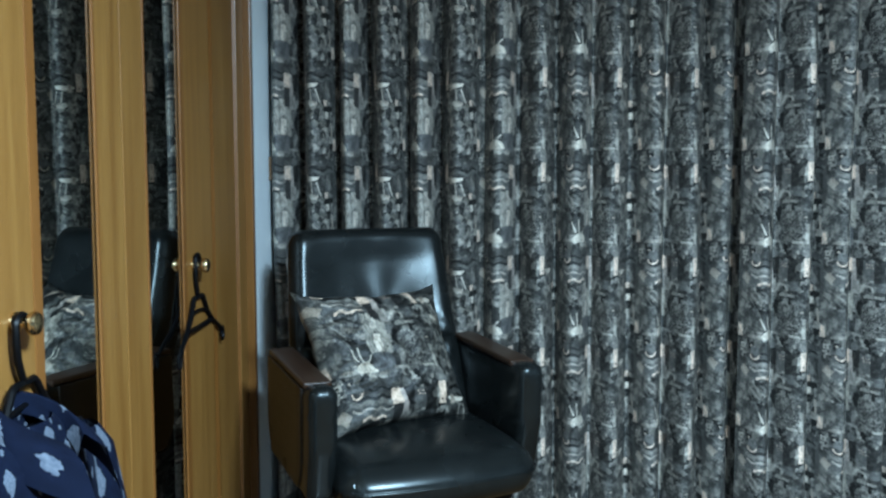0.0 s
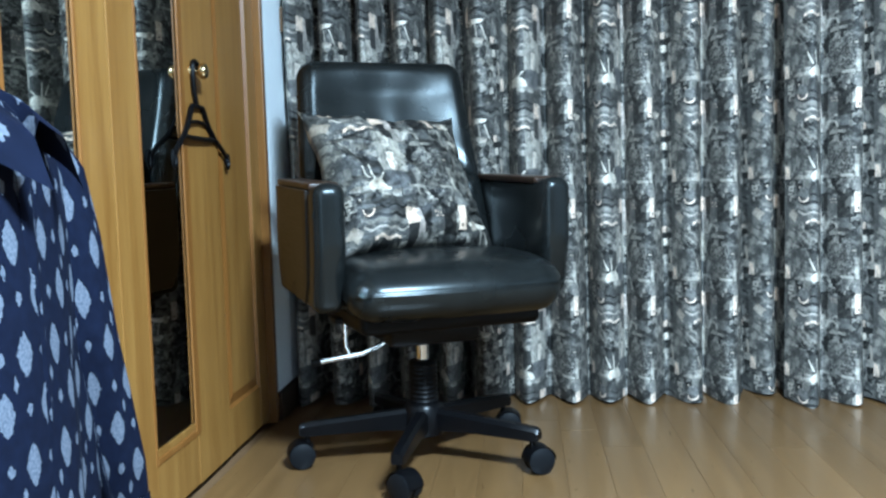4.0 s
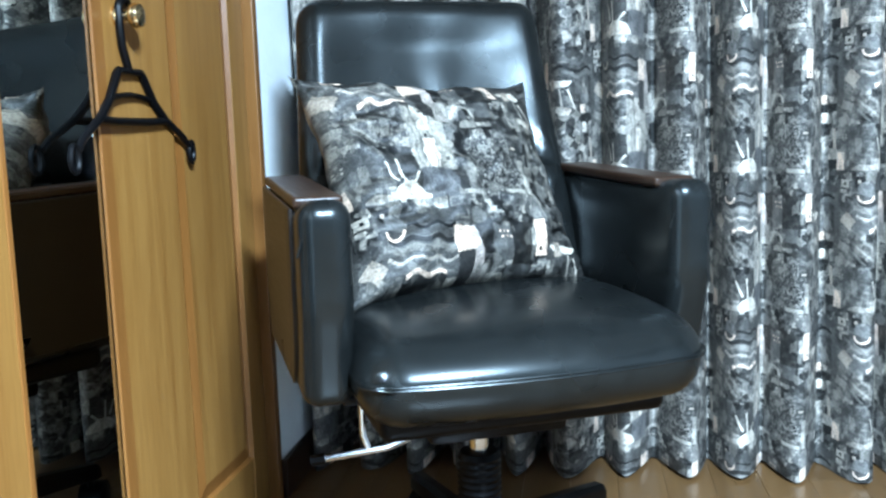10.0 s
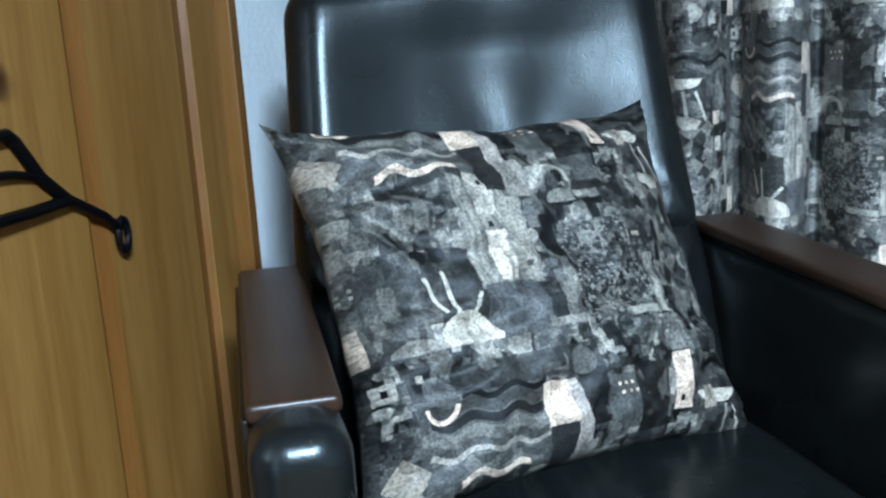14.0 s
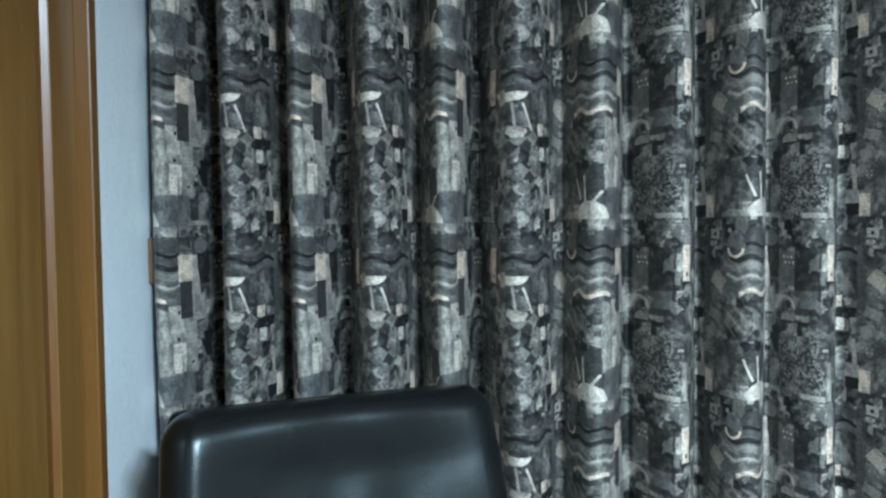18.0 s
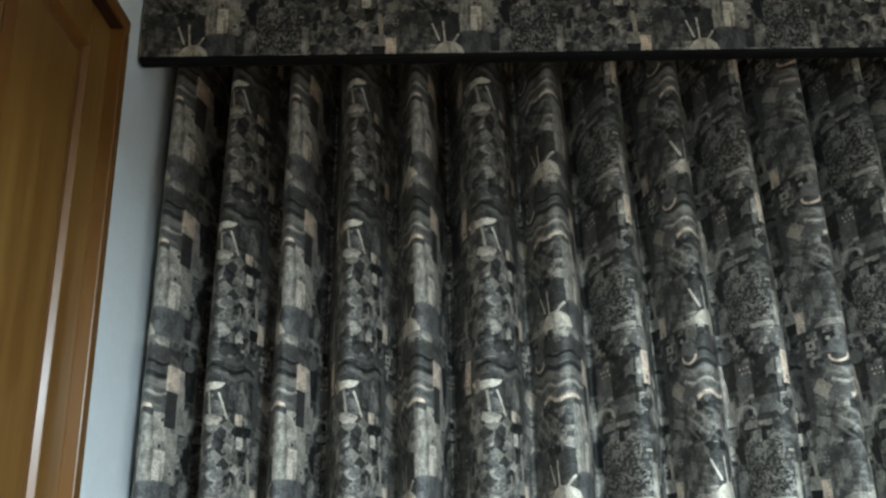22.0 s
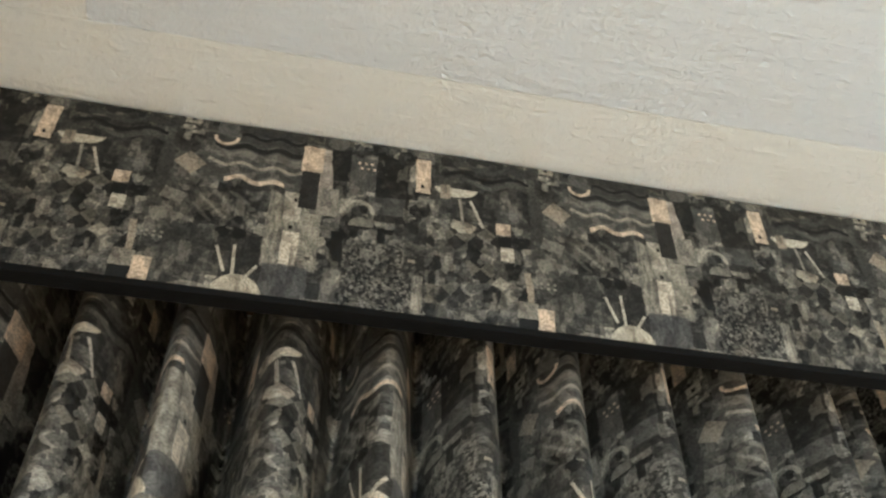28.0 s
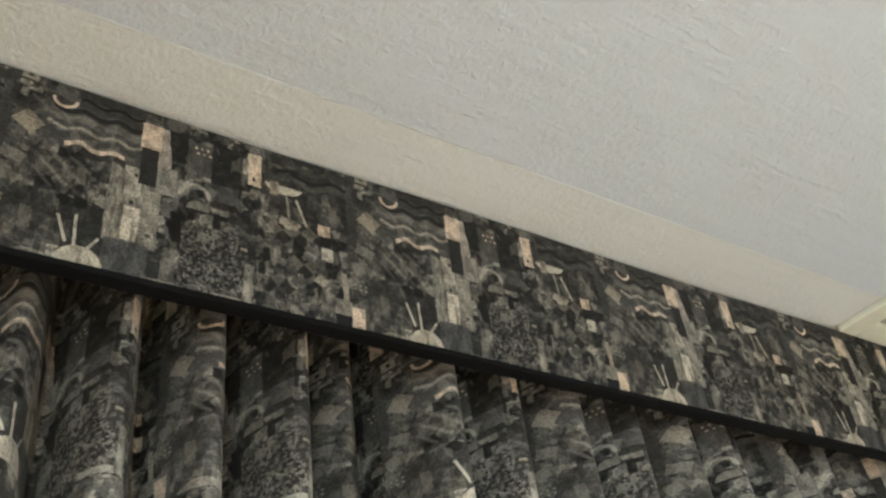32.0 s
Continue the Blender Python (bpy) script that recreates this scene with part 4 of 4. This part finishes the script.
# ---- pillow ----
def pillow_mesh(size=0.382, tall=0.336, loft=0.066):
    made = bmesh.new()
    layer = made.loops.layers.uv.new("cloth")
    n = 54
    sides = {}
    for face in (1, -1):
        for i in range(n + 1):
            for j in range(n + 1):
                a, b = 2 * i / n - 1, 2 * j / n - 1
                # edges drawn in between the pointed corners
                w = size / 2
                x = a * w * (1 - 0.085 * (1 - b * b) * abs(a) ** 3)
                y = b * tall / 2 * (1 - 0.085 * (1 - a * a) * abs(b) ** 3)
                t = max(0.0, (1 - a ** 4) * (1 - b ** 4)) ** 0.55
                puff = loft * t * (1 + 0.10 * math.sin(3 * a + 1.2) * math.cos(2.3 * b))
                corner = (abs(a) * abs(b)) ** 6
                x += (0.014 if b > 0 else 0.011) * corner * math.copysign(1, a)
                y += (0.012 if b > 0 else 0.015) * corner * math.copysign(1, b)
                # gathers that run into the pointed corners
                turn = math.atan2(1.001 - abs(b), 1.001 - abs(a))
                gather = 0.007 * math.sin(11 * turn + 2 * a) * (abs(a) * abs(b)) ** 2.5 * (1 - corner)
                rim = max(abs(a), abs(b)) ** 4
                pleat = 0.0065 * math.sin(17 * a + 4 * b) * abs(b) ** 3 + 0.0065 * math.sin(15 * b - 5 * a) * abs(a) ** 3
                drape = 0.005 * noise.noise(Vector((2.6 * a, 3.4 * b, 1.7))) + 0.004 * noise.noise(Vector((5.5 * a, 7.0 * b, 4.1))) + 0.0045 * (1 - abs(noise.noise(Vector((3.2 * a + 1.5 * b, 6.5 * b - 1.0 * a, 9.3))) * 3.2)) * max(0.0, 0.65 - 0.6 * a)
                z = face * (puff + (pleat + 1.6 * drape) * (1 - rim * rim) + gather) + 0.004 * math.sin(8 * (a - b)) * rim
                if face < 0 and (abs(a) == 1 or abs(b) == 1):
                    sides[face, i, j] = sides[1, i, j]
                else:
                    sides[face, i, j] = made.verts.new((x, y, z))
    for face in (1, -1):
        for i in range(n):
            for j in range(n):
                ids = ((i, j), (i + 1, j), (i + 1, j + 1), (i, j + 1))
                if face < 0:
                    ids = ids[::-1]
                f = made.faces.new([sides[(face, *q)] for q in ids])
                for loop, (p, q) in zip(f.loops, ids):
                    # the sun stands left of the middle
                    loop[layer].uv = (-0.145 + 0.357 * p / n + 0.02 * q / n, 0.084 - 0.010 * p / n - 0.343 * q / n)
    return made


def axes_pose(origin, right, up):
    """A pose whose x runs along right and whose y is nearest to up."""
    r = Vector(right).normalized()
    n = r.cross(Vector(up)).normalized()
    u = n.cross(r)
    m = Matrix((r, u, n)).transposed().to_4x4()
    m.translation = Vector(origin)
    return m


pillow = part("pillow", pillow_mesh(), DIMMED_CLOTH, None, sharp=180)
pillow.matrix_world = axes_pose((-0.229, 2.117, 0.606), (0.296, 0.246, -0.008), (-0.106, 0.119, 0.30))
tagged(pillow, "square black and cream print pillow propped in the chair", "pillow")


# ---- clothes hanger ----
def hanger(name, y, z, lean=0.0, label="", x=DOOR_X + 0.03):
    h = thing(name, pose(x, y, z, 0, 0, lean), label, "clothes hanger")
    h.scale = (1.0, 1.03, 0.93)
    hook = [(0, 0.018 * math.cos(radians(a)) - 0.0, 0.016 * math.sin(radians(a)) - 0.008) for a in range(-10, 181, 12)]
    hook += [(0, -0.018, -0.03), (0, -0.015, -0.055), (0, -0.006, -0.078), (0, 0.0, -0.092)]
    part("hook", tube(hook, [0.004 + 0.0014 * min(1, i / 12) for i in range(len(hook))], 8), BLACK_PLASTIC, h)
    for s in (-1, 1):
        line = [(0, 0, -0.091), (0, s * 0.030, -0.091), (0, s * 0.037, -0.097), (0.001, s * 0.062, -0.132), (0.003, s * 0.093, -0.158), (0.006, s * 0.140, -0.183), (0.008, s * 0.160, -0.200)]
        part("shoulder", tube(line, [0.0048, 0.0058, 0.006, 0.006, 0.0056, 0.005, 0.0045], 8), BLACK_PLASTIC, h)
        loop = [(0.008, s * (0.166 + 0.009 * math.cos(t)), -0.208 + 0.017 * math.sin(t)) for t in [2 * math.pi * i / 16 for i in range(16)]]
        part("end_loop", tube(loop, 0.0035, 6, True), BLACK_PLASTIC, h)
    part("bar", tube([(0.003, -0.093, -0.159), (0.002, -0.045, -0.161), (0.002, 0.045, -0.161), (0.003, 0.093, -0.159)], 0.0058, 8), BLACK_PLASTIC, h)
    part("cross_bar", tube([(0, -0.060, -0.131), (0, -0.03, -0.125), (0, 0.0, -0.123), (0, 0.03, -0.125), (0, 0.060, -0.131)], 0.004, 6), BLACK_PLASTIC, h)
    return h


hanger("clothes_hanger", KNOB_2[0] + 0.011, 0.860, 2, "empty black plastic clothes hanger on a brass door knob", DOOR_X + 0.006)
hanger("clothes_hanger", KNOB_1[0] - 0.004, 0.846, 4, "black plastic clothes hanger on a knob, carrying a navy shirt", DOOR_X + 0.012)

# ---- shirt ----
shirt = thing("shirt", pose(-0.590, 1.135, -0.030), "long-sleeved navy cotton shirt with pale blue lozenges on a hanger", "shirt")
SH = 0.742


def cloth_tube(path, name, seed, wave=4):
    """Rings of (centre y, centre x, half width, half depth, z) joined to a soft tube."""
    rnd = random.Random(seed)
    ph = [rnd.uniform(0, 6.28) for _ in range(4)]
    rows, uvs = [], []
    n = 48
    fine = []
    for (a, b) in zip(path, path[1:]):
        for i in range(8):
            t = i / 8
            fine.append([p + (q - p) * t for p, q in zip(a, b)])
    fine.append(list(path[-1]))
    length, last = 0.0, None
    for cy, cx, w, d, z in fine:
        row, uv = [], []
        if last:
            length += math.hypot(z - last[1], cy + w - last[0])
        last = (cy + w, z)
        for i in range(n + 1):
            t = 2 * math.pi * i / n
            drop = max(0.0, SH - z)
            fold = 1 + min(0.30, drop * 0.9) * (0.5 * math.sin(wave * t + ph[0] + 1.5 * z) + 0.3 * math.sin((wave + 3) * t + ph[1] - 3 * z))
            y = cy + w * math.sin(t) * (1 + 0.2 * (fold - 1))
            x = max(-0.024, cx + d * math.cos(t) * fold)
            row.append(Vector((x, y, z)))
            uv.append((cy * 0.6 + (w + 0.6 * d) * math.asin(max(-1, min(1, math.sin(t)))) * 1.0 + (0.4 if math.cos(t) < 0 else 0), 0.037 * seed - length))
        rows.append(row)
        uvs.append(uv)
    return part(name, sheet(rows, uvs), SHIRT, shirt, sharp=180)


cloth_tube([(0, 0.0, 0.050, 0.026, SH + 0.008), (0, 0.0, 0.100, 0.034, SH - 0.015), (0, 0.002, 0.150, 0.040, SH - 0.040), (0, 0.006, 0.172, 0.044, SH - 0.085), (0, 0.012, 0.172, 0.050, 0.50), (0, 0.014, 0.18, 0.054, 0.30), (0, 0.014, 0.19, 0.056, 0.10)], "body", 1, 5)
for s in (-1, 1):
    cloth_tube([(s * 0.140, 0.004, 0.030, 0.028, SH - 0.036), (s * 0.158, 0.012, 0.036, 0.034, SH - 0.070), (s * 0.164, 0.024, 0.042, 0.036, 0.58), (s * 0.170, 0.036, 0.044, 0.036, 0.44), (s * 0.222, 0.042, 0.044, 0.034, 0.25), (s * 0.238, 0.042, 0.038, 0.030, 0.195)], "sleeve", 3 + s, 3)
    cloth_tube([(s * 0.238, 0.042, 0.038, 0.031, 0.194), (s * 0.246, 0.042, 0.038, 0.032, 0.140)], "cuff", 7 + s, 2)
# collar: a band round the neck that folds outward, open at the front
rows, uvs = [], []
for i in range(41):
    t = -1 + 2 * i / 40
    a = math.pi + t * radians(152)
    front = abs(t) ** 1.6
    z = SH + 0.046 - 0.062 * front
    inner = Vector((0.030 * math.cos(a) + 0.030 * front, 0.046 * math.sin(a), z - 0.030))
    crest = Vector((0.034 * math.cos(a) + 0.036 * front, 0.052 * math.sin(a), z))
    mid = Vector((0.046 * math.cos(a) + 0.050 * front, 0.074 * math.sin(a), z - 0.022))
    edge = Vector((0.050 * math.cos(a) + 0.066 * front, 0.084 * math.sin(a) * (1 - 0.12 * front), z - 0.050 - 0.034 * front))
    rows.append([inner, crest.lerp(inner, 0.2) + Vector((0, 0, 0.003)), crest, mid, edge])
    uvs.append([(0.10 * t, 0.0), (0.10 * t, 0.02), (0.10 * t, 0.03), (0.10 * t, 0.055), (0.10 * t, 0.085)])
part("collar", sheet(rows, uvs), SHIRT, shirt, sharp=180)
part("placket", sheet([[Vector((0.052 + 0.014 * min(1, (SH - z) * 3), -0.014, z)), Vector((0.058 + 0.014 * min(1, (SH - z) * 3), 0.0, z)), Vector((0.052 + 0.014 * min(1, (SH - z) * 3), 0.014, z))] for z in [0.66 - 0.0373 * i for i in range(16)]], [[(0.0, 0.0373 * i), (0.015, 0.0373 * i), (0.03, 0.0373 * i)] for i in range(16)]), SHIRT, shirt, sharp=180)

# ---- curtain hook and tie band on the wall ----
hook = thing("tieback_hook", pose(LEFT, 2.572, 1.058), "small wooden wall plate with a brass hook for the curtain band", "curtain hook")
part("plate", box(0, 0.012, -0.006, 0.024, -0.034, 0.034, 0.003), TRIM_WOOD, hook, smooth=False)
part("hook", tube([(0.012, 0.0, 0.0), (0.03, 0.0, -0.006), (0.038, 0.0, 0.004), (0.036, 0.0, 0.016)], 0.004, 8), BRASS, hook)
band = thing("tieback_band", pose(LEFT + 0.012, 2.585, 1.015), "pale blue-grey cloth band hanging from a wall hook", "curtain band")
rows, uvs = [], []
for i in range(25):
    t = i / 24
    y = 0.014 * math.sin(2 * math.pi * t) - 0.006
    z = 0.03 - 0.5 * (1 - math.cos(2 * math.pi * t)) * 0.30
    rows.append([Vector((0.0, y, z)), Vector((0.012, y - 0.003, z - 0.002))])
    uvs.append([(0, t), (0.02, t)])
part("band_cloth", sheet(rows, uvs), CURTAIN, band, sharp=180)

# ---- pendant lamp behind the camera ----
lamp = thing("pendant_lamp", pose(LAMP[0], LAMP[1], CEIL), "round white pendant lamp on a cord, switched on", "pendant lamp")
part("shade", lathe([(r, z - 0.045) for r, z in ((0.06, -0.288), (0.15, -0.286), (0.24, -0.290), (0.25, -0.300), (0.24, -0.310), (0.15, -0.314), (0.05, -0.315))], sides=48), LAMP_GLOW, lamp, "glowing white acrylic shade")
part("cord", lathe([(0.004, -0.34), (0.004, -0.03)], sides=8), BLACK_PLASTIC, lamp)
part("ceiling_rose", lathe([(0.05, 0.0), (0.05, -0.02), (0.035, -0.035), (0.01, -0.04)], sides=24), SHADE_WHITE, lamp)

# ---- floor boards ----
bw, rnd = 0.0905, random.Random(11)
meshes = {}
x = LEFT
row = 0
while x < RIGHT - 0.02:
    y = REAR - rnd.uniform(0.0, 0.8)
    while y < BACK:
        ln = 0.909
        a, b = max(y, REAR), min(y + ln, BACK)
        if b - a > 0.02:
            key = round(b - a, 3)
            if key not in meshes:
                bm = box(0.0002, bw - 0.0002, 0.0002, (b - a) - 0.0002, -0.0125, 0.0, 0.0005, 1)
                me = bpy.data.meshes.new("board")
                bm.to_mesh(me)
                bm.free()
                me.materials.append(FLOOR)
                meshes[key] = me
            board = new("board", meshes[key])
            board.location = (x, a, 0.0)
            board.parent = floor
        y += ln
    x += bw
    row += 1
